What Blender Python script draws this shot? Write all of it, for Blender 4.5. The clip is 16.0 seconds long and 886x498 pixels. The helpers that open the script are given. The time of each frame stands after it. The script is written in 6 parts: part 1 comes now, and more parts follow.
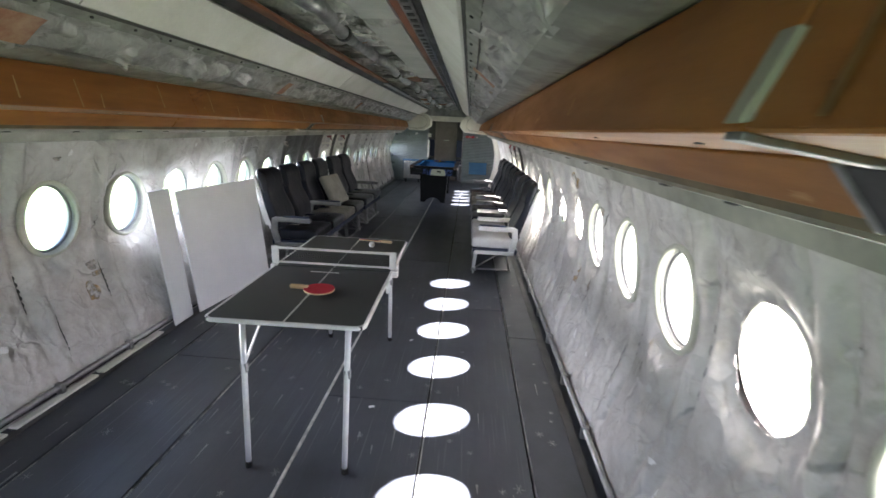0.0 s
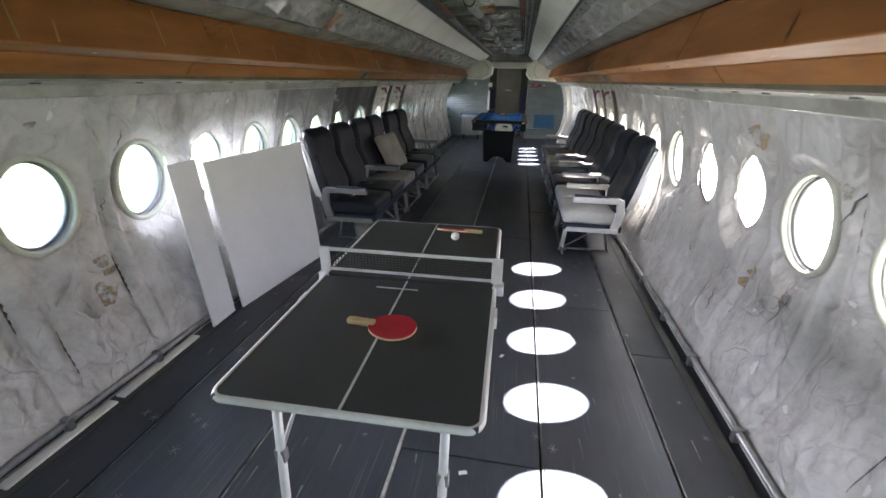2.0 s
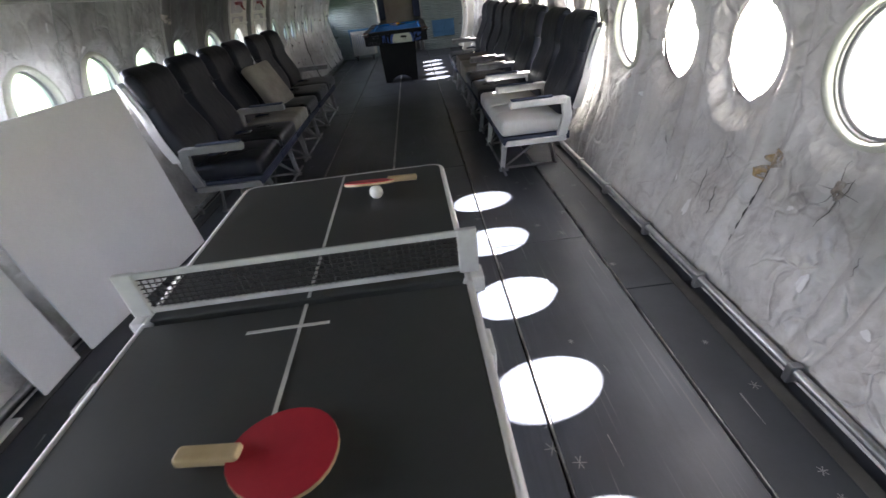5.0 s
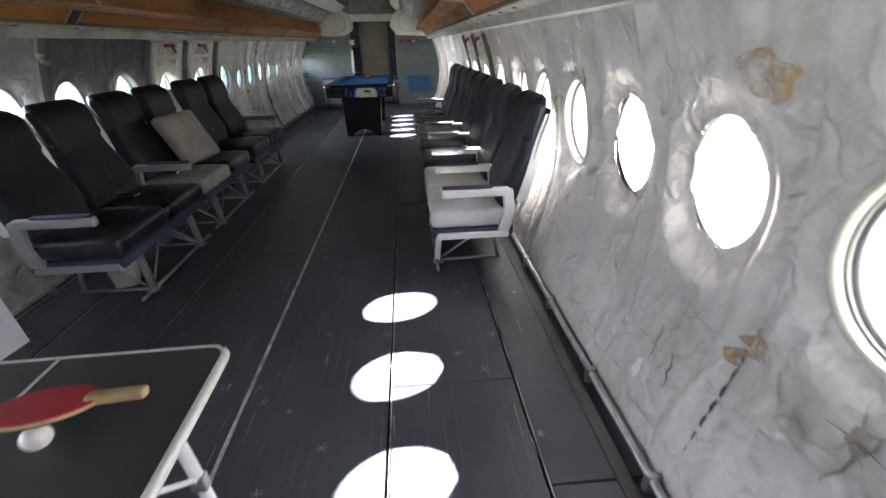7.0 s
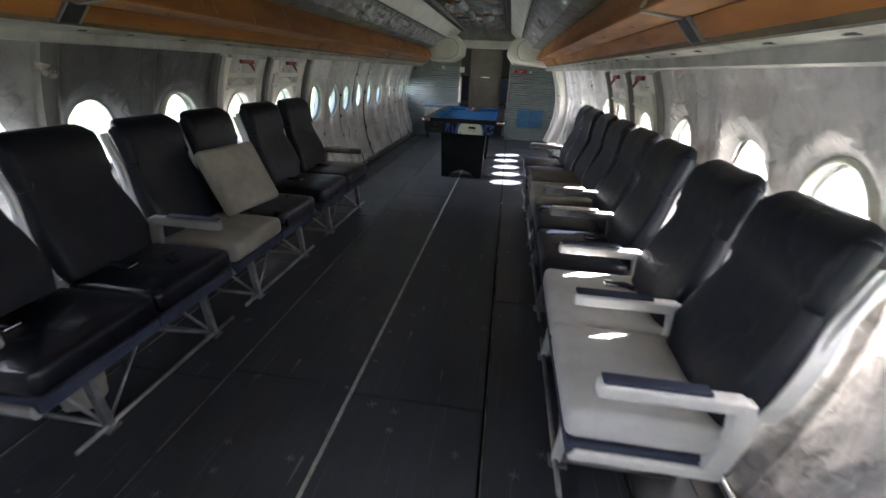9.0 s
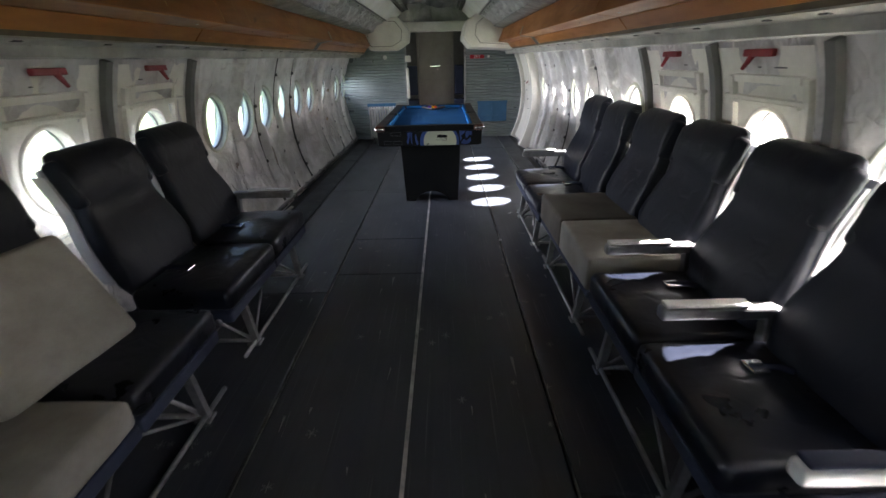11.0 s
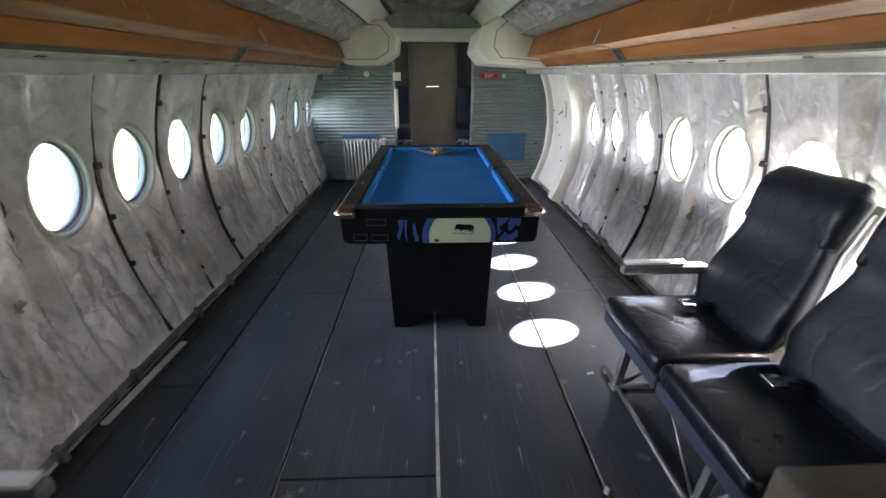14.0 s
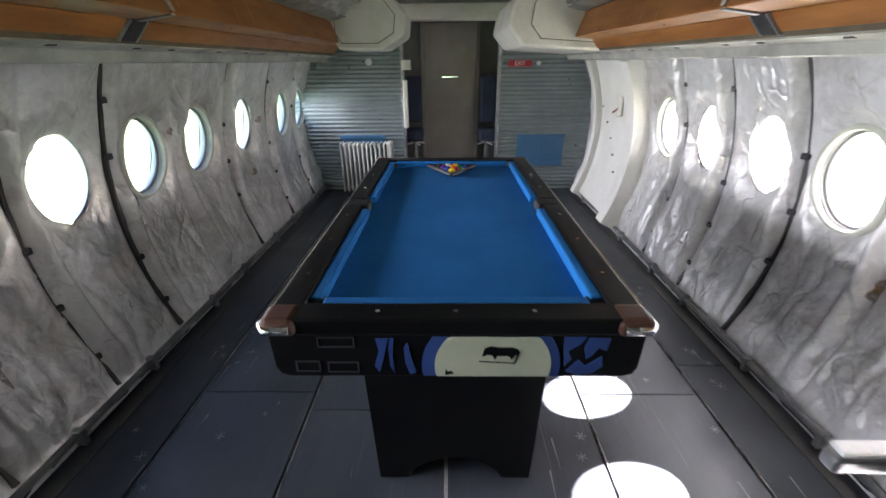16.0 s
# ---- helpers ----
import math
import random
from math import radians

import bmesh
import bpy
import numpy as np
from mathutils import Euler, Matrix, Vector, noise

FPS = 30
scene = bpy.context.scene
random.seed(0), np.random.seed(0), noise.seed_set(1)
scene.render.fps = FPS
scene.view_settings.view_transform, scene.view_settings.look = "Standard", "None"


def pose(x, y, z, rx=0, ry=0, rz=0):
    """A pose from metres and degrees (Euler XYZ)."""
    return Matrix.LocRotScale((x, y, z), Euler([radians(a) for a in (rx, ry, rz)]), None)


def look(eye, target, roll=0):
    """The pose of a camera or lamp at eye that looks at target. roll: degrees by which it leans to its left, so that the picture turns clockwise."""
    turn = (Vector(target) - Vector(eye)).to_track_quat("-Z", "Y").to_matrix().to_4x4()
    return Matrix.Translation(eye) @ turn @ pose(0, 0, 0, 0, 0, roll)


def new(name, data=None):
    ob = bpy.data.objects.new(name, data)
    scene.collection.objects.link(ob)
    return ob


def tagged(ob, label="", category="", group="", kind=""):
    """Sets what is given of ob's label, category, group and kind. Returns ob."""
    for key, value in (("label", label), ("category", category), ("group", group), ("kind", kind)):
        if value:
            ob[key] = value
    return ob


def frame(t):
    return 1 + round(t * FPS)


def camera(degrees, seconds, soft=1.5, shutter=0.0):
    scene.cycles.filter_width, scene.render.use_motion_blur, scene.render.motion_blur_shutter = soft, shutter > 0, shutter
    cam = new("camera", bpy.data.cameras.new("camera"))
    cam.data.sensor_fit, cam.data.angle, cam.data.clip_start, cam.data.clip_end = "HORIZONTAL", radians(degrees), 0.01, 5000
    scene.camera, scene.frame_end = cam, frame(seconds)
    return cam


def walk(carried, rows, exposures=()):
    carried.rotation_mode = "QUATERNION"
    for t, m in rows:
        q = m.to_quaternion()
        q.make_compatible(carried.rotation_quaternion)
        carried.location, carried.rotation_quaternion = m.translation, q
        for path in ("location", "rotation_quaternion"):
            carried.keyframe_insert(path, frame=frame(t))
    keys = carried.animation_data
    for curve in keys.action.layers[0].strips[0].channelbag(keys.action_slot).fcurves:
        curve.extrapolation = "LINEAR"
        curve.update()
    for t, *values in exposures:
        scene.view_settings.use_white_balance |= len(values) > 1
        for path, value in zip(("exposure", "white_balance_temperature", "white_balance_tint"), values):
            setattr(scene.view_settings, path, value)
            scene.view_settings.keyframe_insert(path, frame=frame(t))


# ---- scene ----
cam = camera(93.5, 16.0, shutter=0.4)
PATH = [
    (0, (0.522, 0.294, 1.555), (0.429, 2.214, 1.004), 2.9),
    (0.5, (0.441, 0.481, 1.557), (0.207, 2.386, 0.993), 1.5),
    (1, (0.314, 0.665, 1.534), (-0.019, 2.531, 0.895), 0.4),
    (1.5, (0.243, 0.891, 1.509), (-0.124, 2.734, 0.826), 0.2),
    (2, (0.176, 1.096, 1.484), (-0.138, 2.922, 0.731), 0.8),
    (2.5, (0.081, 1.257, 1.411), (-0.195, 3.064, 0.599), -0.7),
    (3, (0.046, 1.386, 1.357), (-0.232, 3.145, 0.447), -1.8),
    (3.2, (0.019, 1.453, 1.336), (-0.272, 3.192, 0.392), -1.8),
    (5.3, (0.121, 1.827, 1.282), (0.195, 3.52, 0.221), -5.7),
    (5.5, (0.187, 1.85, 1.283), (0.296, 3.548, 0.233), -4.3),
    (6, (0.393, 1.978, 1.307), (0.56, 3.694, 0.292), -1.6),
    (6.5, (0.48, 2.179, 1.305), (0.684, 3.937, 0.374), -0.8),
    (7, (0.52, 2.435, 1.331), (0.649, 4.222, 0.442), -1.4),
    (7.5, (0.544, 2.728, 1.327), (0.582, 4.53, 0.461), 1.4),
    (8, (0.484, 3.044, 1.344), (0.452, 4.851, 0.487), 3.5),
    (8.5, (0.408, 3.35, 1.358), (0.286, 5.16, 0.517), 1.6),
    (9, (0.354, 3.724, 1.363), (0.109, 5.545, 0.571), 2.4),
    (9.2, (0.326, 3.867, 1.358), (0.043, 5.69, 0.587), 1.4),
    (11.3, (-0.097, 5.355, 1.372), (-0.103, 7.171, 0.534), -1.7),
    (11.5, (-0.118, 5.49, 1.371), (-0.133, 7.31, 0.541), -1.6),
    (12, (-0.163, 5.855, 1.395), (-0.211, 7.688, 0.596), -0.2),
    (12.5, (-0.226, 6.204, 1.398), (-0.176, 8.041, 0.609), 0.0),
    (13, (-0.265, 6.571, 1.39), (-0.207, 8.4, 0.583), -0.7),
    (13.5, (-0.233, 6.896, 1.41), (-0.229, 8.732, 0.616), -0.2),
    (14, (-0.247, 7.243, 1.405), (-0.191, 9.086, 0.629), -0.0),
    (14.5, (-0.256, 7.534, 1.413), (-0.199, 9.375, 0.632), -0.6),
    (15, (-0.213, 7.846, 1.396), (-0.225, 9.681, 0.601), 0.1),
    (15.5, (-0.214, 8.12, 1.392), (-0.172, 9.946, 0.577), -0.6),
    (16, (-0.218, 8.319, 1.398), (-0.247, 10.143, 0.578), -0.5),
]
walk(cam, [(t, look(eye, target, roll)) for t, eye, target, roll in PATH],
     exposures=[(0, 4.93, 6200, 18), (3.2, 4.72, 6200, 18), (5.3, 4.65, 6200, 18), (7, 4.85, 6200, 18), (9, 4.72, 6200, 18), (11.5, 4.76, 6200, 18), (13, 4.92, 6200, 18), (14.5, 5.06, 6200, 18), (16, 5.10, 6200, 18)])

# ---- light ----
XC = -0.23                       # the cabin's middle line
SUN = Vector((1.0, 0.165, 0.945)).normalized()
world = bpy.data.worlds.new("sky_world")
scene.world = world
world.use_nodes = True
wn = world.node_tree
sky = wn.nodes.new("ShaderNodeTexSky")
sky.sky_type = "NISHITA"
sky.sun_disc = False
sky.air_density, sky.dust_density, sky.ozone_density = 0.7, 3.0, 0.4
sky.sun_elevation = math.asin(SUN.z)
sky.sun_rotation = math.atan2(SUN.x, SUN.y)
wn.nodes["Background"].inputs["Strength"].default_value = 0.045
wn.links.new(sky.outputs["Color"], wn.nodes["Background"].inputs["Color"])
sun_data = bpy.data.lights.new("sun", "SUN")
sun_data.energy, sun_data.angle, sun_data.color = 5.0, radians(0.5), (1.0, 0.95, 0.87)
sun = new("sun", sun_data)
sun.matrix_world = look(SUN * 30, (0, 0, 0))

WEST_LAMP_WATTS = 0.13                  # watts of each lamp added at a west window


# ---- materials ----
def material(name, colour, rough=0.6, metal=0.0, other=None, scale=6.0, amount=0.5, fine=60.0, bump=0.15, dist=0.004, rough_var=0.15, spec=0.5, stains=(), stretch=(1, 1, 1)):
    """A worn surface: two scales of colour variation, uneven gloss and fine relief; stains: (colour, scale, threshold)."""
    m = bpy.data.materials.new(name)
    m.use_nodes = True
    nt = m.node_tree
    b = nt.nodes["Principled BSDF"]
    tc = nt.nodes.new("ShaderNodeTexCoord")
    mp = nt.nodes.new("ShaderNodeMapping")
    mp.inputs["Scale"].default_value = stretch
    nt.links.new(tc.outputs["Object"], mp.inputs["Vector"])
    info = nt.nodes.new("ShaderNodeObjectInfo")
    off = nt.nodes.new("ShaderNodeVectorMath")
    off.operation = "ADD"
    nt.links.new(mp.outputs["Vector"], off.inputs[0])
    nt.links.new(info.outputs["Random"], off.inputs[1])
    vec = off.outputs[0]

    def noise_node(s, detail=4.0, roughness=0.6):
        n = nt.nodes.new("ShaderNodeTexNoise")
        n.inputs["Scale"].default_value, n.inputs["Detail"].default_value, n.inputs["Roughness"].default_value = s, detail, roughness
        nt.links.new(vec, n.inputs["Vector"])
        return n

    def ramp(src, lo, hi):
        r = nt.nodes.new("ShaderNodeMapRange")
        r.inputs["From Min"].default_value, r.inputs["From Max"].default_value = lo, hi
        nt.links.new(src, r.inputs["Value"])
        return r.outputs["Result"]

    def mix(fac, a, c2):
        x = nt.nodes.new("ShaderNodeMix")
        x.data_type = "RGBA"
        nt.links.new(fac, x.inputs["Factor"])
        for sock, v in ((x.inputs["A"], a), (x.inputs["B"], c2)):
            if isinstance(v, tuple):
                sock.default_value = (*v, 1)
            else:
                nt.links.new(v, sock)
        return x.outputs["Result"]

    other = other or tuple(c * (1 - 0.55 * amount) for c in colour)
    big = noise_node(scale)
    small = noise_node(fine, 3.0, 0.7)
    col = mix(ramp(big.outputs["Fac"], 0.36, 0.66), colour, other)
    dark = nt.nodes.new("ShaderNodeMix")
    dark.data_type, dark.blend_type = "RGBA", "MULTIPLY"
    dark.inputs["Factor"].default_value = 0.35 * amount + 0.1
    nt.links.new(col, dark.inputs["A"])
    nt.links.new(small.outputs["Color"], dark.inputs["B"])
    gray = nt.nodes.new("ShaderNodeMapRange")
    gray.inputs["To Min"].default_value, gray.inputs["To Max"].default_value = 0.55, 1.35
    nt.links.new(small.outputs["Fac"], gray.inputs["Value"])
    nt.links.new(gray.outputs["Result"], dark.inputs["B"])
    col = dark.outputs["Result"]
    for c2, s, th in stains:
        n = noise_node(s, 5.0, 0.55)
        n.inputs["Distortion"].default_value = 0.6
        col = mix(ramp(n.outputs["Fac"], th, th + 0.06), col, c2)
    nt.links.new(col, b.inputs["Base Color"])
    rr = nt.nodes.new("ShaderNodeMapRange")
    rr.inputs["To Min"].default_value, rr.inputs["To Max"].default_value = max(0.02, rough - rough_var), min(1.0, rough + rough_var)
    nt.links.new(big.outputs["Fac"], rr.inputs["Value"])
    nt.links.new(rr.outputs["Result"], b.inputs["Roughness"])
    b.inputs["Metallic"].default_value = metal
    b.inputs["Specular IOR Level"].default_value = spec
    bp = nt.nodes.new("ShaderNodeBump")
    bp.inputs["Strength"].default_value, bp.inputs["Distance"].default_value = bump, dist
    nt.links.new(small.outputs["Fac"], bp.inputs["Height"])
    nt.links.new(bp.outputs["Normal"], b.inputs["Normal"])
    return m


def crinkle(m, scales, strength, dist):
    """Adds faceted creases of the given scales to a material's relief."""
    nt = m.node_tree
    bsdf = nt.nodes["Principled BSDF"]
    old = bsdf.inputs["Normal"].links[0].from_node
    tc = nt.nodes.new("ShaderNodeTexCoord")
    warp = nt.nodes.new("ShaderNodeTexNoise")
    warp.inputs["Scale"].default_value, warp.inputs["Detail"].default_value = 5.0, 3.0
    nt.links.new(tc.outputs["Object"], warp.inputs["Vector"])
    bend = nt.nodes.new("ShaderNodeVectorMath")
    bend.operation = "MULTIPLY_ADD"
    bend.inputs[1].default_value = (0.18, 0.18, 0.18)
    long = nt.nodes.new("ShaderNodeMapping")
    long.inputs["Scale"].default_value = (1.0, 1.0, 0.72)
    nt.links.new(tc.outputs["Object"], long.inputs["Vector"])
    nt.links.new(warp.outputs["Color"], bend.inputs[0])
    nt.links.new(long.outputs["Vector"], bend.inputs[2])
    total = None
    for s, k in scales:
        v = nt.nodes.new("ShaderNodeTexVoronoi")
        v.inputs["Scale"].default_value = s
        nt.links.new(bend.outputs[0], v.inputs["Vector"])
        mul = nt.nodes.new("ShaderNodeMath")
        mul.operation = "MULTIPLY"
        mul.inputs[1].default_value = k
        nt.links.new(v.outputs["Distance"], mul.inputs[0])
        if total is None:
            total = mul.outputs[0]
        else:
            add = nt.nodes.new("ShaderNodeMath")
            nt.links.new(total, add.inputs[0])
            nt.links.new(mul.outputs[0], add.inputs[1])
            total = add.outputs[0]
    # sharp creases that come and go
    for s, k, wide in ((2.3, 0.30, 0.055), (5.2, 0.16, 0.06)):
        v = nt.nodes.new("ShaderNodeTexVoronoi")
        v.feature = "DISTANCE_TO_EDGE"
        v.inputs["Scale"].default_value = s
        nt.links.new(bend.outputs[0], v.inputs["Vector"])
        mr = nt.nodes.new("ShaderNodeMapRange")
        mr.interpolation_type = "SMOOTHSTEP"
        mr.inputs["From Max"].default_value = wide
        mr.inputs["To Min"].default_value, mr.inputs["To Max"].default_value = -k, 0.0
        nt.links.new(v.outputs["Distance"], mr.inputs["Value"])
        patch = nt.nodes.new("ShaderNodeTexNoise")
        patch.inputs["Scale"].default_value, patch.inputs["Detail"].default_value = 3.1 + s, 2.0
        nt.links.new(tc.outputs["Object"], patch.inputs["Vector"])
        gate = nt.nodes.new("ShaderNodeMapRange")
        gate.inputs["From Min"].default_value, gate.inputs["From Max"].default_value = 0.44, 0.62
        nt.links.new(patch.outputs["Fac"], gate.inputs["Value"])
        mul = nt.nodes.new("ShaderNodeMath")
        mul.operation = "MULTIPLY_ADD"
        nt.links.new(mr.outputs["Result"], mul.inputs[0])
        nt.links.new(gate.outputs["Result"], mul.inputs[1])
        nt.links.new(total, mul.inputs[2])
        total = mul.outputs[0]
    bp = nt.nodes.new("ShaderNodeBump")
    bp.inputs["Strength"].default_value, bp.inputs["Distance"].default_value = strength, dist
    nt.links.new(total, bp.inputs["Height"])
    nt.links.new(old.outputs["Normal"], bp.inputs["Normal"])
    nt.links.new(bp.outputs["Normal"], bsdf.inputs["Normal"])
    return m


def crease_shade_grime(m, amount, tint=(0.34, 0.31, 0.28)):
    """Shade of creases painted into the colour as dark lines, and cloudy grime on a sheet."""
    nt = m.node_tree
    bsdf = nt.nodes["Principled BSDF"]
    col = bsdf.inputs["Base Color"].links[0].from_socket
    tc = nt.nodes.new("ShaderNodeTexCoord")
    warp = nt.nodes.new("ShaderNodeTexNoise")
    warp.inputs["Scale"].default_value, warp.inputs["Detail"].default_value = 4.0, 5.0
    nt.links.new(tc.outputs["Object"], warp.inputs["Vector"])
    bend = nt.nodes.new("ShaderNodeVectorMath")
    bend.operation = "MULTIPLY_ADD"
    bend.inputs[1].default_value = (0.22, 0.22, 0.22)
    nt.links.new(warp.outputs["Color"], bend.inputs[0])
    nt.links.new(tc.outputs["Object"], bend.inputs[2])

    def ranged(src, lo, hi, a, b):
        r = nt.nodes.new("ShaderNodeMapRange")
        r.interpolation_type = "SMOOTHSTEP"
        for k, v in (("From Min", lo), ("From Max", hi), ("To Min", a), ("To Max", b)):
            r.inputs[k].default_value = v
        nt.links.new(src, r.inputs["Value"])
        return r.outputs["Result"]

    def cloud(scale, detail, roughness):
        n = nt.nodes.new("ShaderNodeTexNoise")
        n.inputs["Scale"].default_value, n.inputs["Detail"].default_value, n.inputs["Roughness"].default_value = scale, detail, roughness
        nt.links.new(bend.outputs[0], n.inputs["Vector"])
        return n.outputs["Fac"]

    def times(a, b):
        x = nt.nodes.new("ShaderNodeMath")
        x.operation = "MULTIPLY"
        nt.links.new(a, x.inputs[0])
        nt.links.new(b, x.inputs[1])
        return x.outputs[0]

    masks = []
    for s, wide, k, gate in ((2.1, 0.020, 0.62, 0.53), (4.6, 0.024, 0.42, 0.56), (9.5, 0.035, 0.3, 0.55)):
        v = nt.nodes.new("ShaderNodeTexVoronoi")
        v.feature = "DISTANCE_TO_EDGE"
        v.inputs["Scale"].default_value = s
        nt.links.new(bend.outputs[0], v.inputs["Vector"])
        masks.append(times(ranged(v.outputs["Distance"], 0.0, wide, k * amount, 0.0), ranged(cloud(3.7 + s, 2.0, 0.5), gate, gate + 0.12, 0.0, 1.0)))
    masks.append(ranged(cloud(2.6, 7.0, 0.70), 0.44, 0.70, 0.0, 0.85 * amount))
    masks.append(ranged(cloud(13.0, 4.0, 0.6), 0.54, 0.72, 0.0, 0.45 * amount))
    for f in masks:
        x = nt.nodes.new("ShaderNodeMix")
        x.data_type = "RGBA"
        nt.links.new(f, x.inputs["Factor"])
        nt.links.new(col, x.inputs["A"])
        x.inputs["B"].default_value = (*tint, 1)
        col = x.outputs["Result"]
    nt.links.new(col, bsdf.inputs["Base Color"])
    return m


def worn_floor(m):
    """Fine scratches along the cabin and rubbed, greyer lanes, duller and shinier by turns."""
    nt = m.node_tree
    bsdf = nt.nodes["Principled BSDF"]
    col = bsdf.inputs["Base Color"].links[0].from_socket
    tc = nt.nodes.new("ShaderNodeTexCoord")
    mp = nt.nodes.new("ShaderNodeMapping")
    mp.inputs["Scale"].default_value = (95.0, 1.6, 1.0)
    nt.links.new(tc.outputs["Object"], mp.inputs["Vector"])
    for scale, lo, hi, k, tint in ((1.0, 0.62, 0.72, 0.42, (0.16, 0.165, 0.175)), (0.33, 0.56, 0.75, 0.28, (0.015, 0.016, 0.018))):
        n = nt.nodes.new("ShaderNodeTexNoise")
        n.inputs["Scale"].default_value, n.inputs["Detail"].default_value = scale, 2.0
        nt.links.new(mp.outputs["Vector"], n.inputs["Vector"])
        r = nt.nodes.new("ShaderNodeMapRange")
        for key, v in (("From Min", lo), ("From Max", hi), ("To Min", 0.0), ("To Max", k)):
            r.inputs[key].default_value = v
        nt.links.new(n.outputs["Fac"], r.inputs["Value"])
        x = nt.nodes.new("ShaderNodeMix")
        x.data_type = "RGBA"
        nt.links.new(r.outputs["Result"], x.inputs["Factor"])
        nt.links.new(col, x.inputs["A"])
        x.inputs["B"].default_value = (*tint, 1)
        col = x.outputs["Result"]
    nt.links.new(col, bsdf.inputs["Base Color"])
    return m


STAINS = (((0.55, 0.32, 0.10), 1.7, 0.725), ((0.28, 0.25, 0.22), 2.6, 0.72), ((0.80, 0.79, 0.77), 6.0, 0.72))
M_FOIL = crease_shade_grime(crinkle(material("insulation_sheet", (0.64, 0.62, 0.595), 0.50, 0.08, (0.50, 0.485, 0.465), 2.4, 0.45, 26, 0.25, 0.008, 0.18, stains=STAINS), ((2.6, 0.35), (6, 0.55), (15, 0.25)), 0.7, 0.06), 0.75)
# darker sheet copy: the shade behind the west seats put into colour
M_FOIL_SHADED = crease_shade_grime(crinkle(material("shaded_insulation_sheet", (0.13, 0.126, 0.12), 0.47, 0.2, (0.08, 0.078, 0.075), 3.0, 0.5, 26, 0.3, 0.008, 0.18, stains=STAINS), ((3.0, 0.6), (7, 0.3), (19, 0.12)), 0.4, 0.06), 0.6, (0.06, 0.058, 0.055))
M_SILVER = crease_shade_grime(crinkle(material("silver_foil_sheet", (0.78, 0.765, 0.745), 0.38, 0.35, (0.60, 0.59, 0.575), 2.2, 0.4, 26, 0.3, 0.008, 0.16, stains=STAINS), ((3.4, 0.5), (9, 0.40), (21, 0.18)), 0.5, 0.06), 0.75)
M_TAPE = material("pale_tape", (0.78, 0.77, 0.76), 0.5, amount=0.2)
M_RUST = material("rust_stain", (0.56, 0.36, 0.14), 0.6, 0.0, (0.62, 0.55, 0.46), 22, 0.3)
M_SOIL = material("brown_stain", (0.36, 0.30, 0.25), 0.6, 0.0, (0.52, 0.48, 0.44), 22, 0.3)


def broken(m, scale, lo, hi):
    """Lets a stain fade out in flecks."""
    nt = m.node_tree
    tc, n, r = nt.nodes.new("ShaderNodeTexCoord"), nt.nodes.new("ShaderNodeTexNoise"), nt.nodes.new("ShaderNodeMapRange")
    n.inputs["Scale"].default_value, n.inputs["Detail"].default_value, n.inputs["Roughness"].default_value = scale, 6.0, 0.7
    r.inputs["From Min"].default_value, r.inputs["From Max"].default_value = lo, hi
    nt.links.new(tc.outputs["Object"], n.inputs["Vector"])
    nt.links.new(n.outputs["Fac"], r.inputs["Value"])
    nt.links.new(r.outputs["Result"], nt.nodes["Principled BSDF"].inputs["Alpha"])
    return m


broken(M_RUST, 15.0, 0.38, 0.66)
broken(M_SOIL, 24.0, 0.32, 0.60)
# in-between copy, a softer step into the painted shade behind the west seats
M_FOIL_HALFSHADE = crease_shade_grime(crinkle(material("half_shaded_insulation_sheet", (0.36, 0.35, 0.335), 0.50, 0.1, (0.25, 0.243, 0.233), 2.4, 0.45, 26, 0.25, 0.008, 0.18, stains=STAINS), ((2.6, 0.35), (6, 0.55), (15, 0.25)), 0.6, 0.06), 0.7, (0.14, 0.13, 0.12))
M_LINING = crinkle(material("ceiling_lining_sheet", (0.50, 0.49, 0.46), 0.40, 0.35, (0.34, 0.335, 0.31), 4.0, 0.6, 30, 0.3, 0.01, 0.18, stains=(((0.50, 0.34, 0.14), 2.2, 0.71), ((0.16, 0.15, 0.13), 3.4, 0.69))), ((5.0, 1.0), (12, 0.4), (26, 0.12)), 0.5, 0.06)
M_FOIL_DARK = material("dark_insulation", (0.36, 0.36, 0.34), 0.35, 0.5, (0.62, 0.61, 0.58), 8, 0.8, 30, 0.8, 0.03, 0.2, stains=(((0.25, 0.1, 0.05), 3.0, 0.68),))
M_SKIN = material("fuselage_skin", (0.55, 0.55, 0.54), 0.45, 0.7, None, 3, 0.4)
M_FLOOR = worn_floor(material("floor_board", (0.050, 0.057, 0.070), 0.34, 0.0, (0.033, 0.038, 0.047), 2.2, 0.6, 40, 0.2, 0.003, 0.06, spec=0.6, stretch=(1.5, 0.8, 1.5)))
# slightly darker floor copy: shade along the wall foot put into colour
M_FLOOR_EDGE_SHADED = material("shaded_edge_board", (0.040, 0.046, 0.056), 0.42, 0.0, (0.026, 0.030, 0.037), 2.5, 0.6, 50, spec=0.45)
M_SUBFLOOR = material("subfloor", (0.012, 0.012, 0.012), 0.8)
M_STRIP = material("seam_strip", (0.72, 0.71, 0.67), 0.45, 0.4, (0.34, 0.33, 0.31), 14, 0.8, 90)
M_SEAMDULL = material("dull_seam_strip", (0.48, 0.48, 0.45), 0.5, 0.4, (0.10, 0.10, 0.10), 9, 0.8, 90)
# colour of the strips that paint the shade in the lining's creases
M_CREASE = material("shaded_crease", (0.15, 0.14, 0.13), 0.8)
M_SCUFF = material("scuff", (0.27, 0.27, 0.275), 0.7)
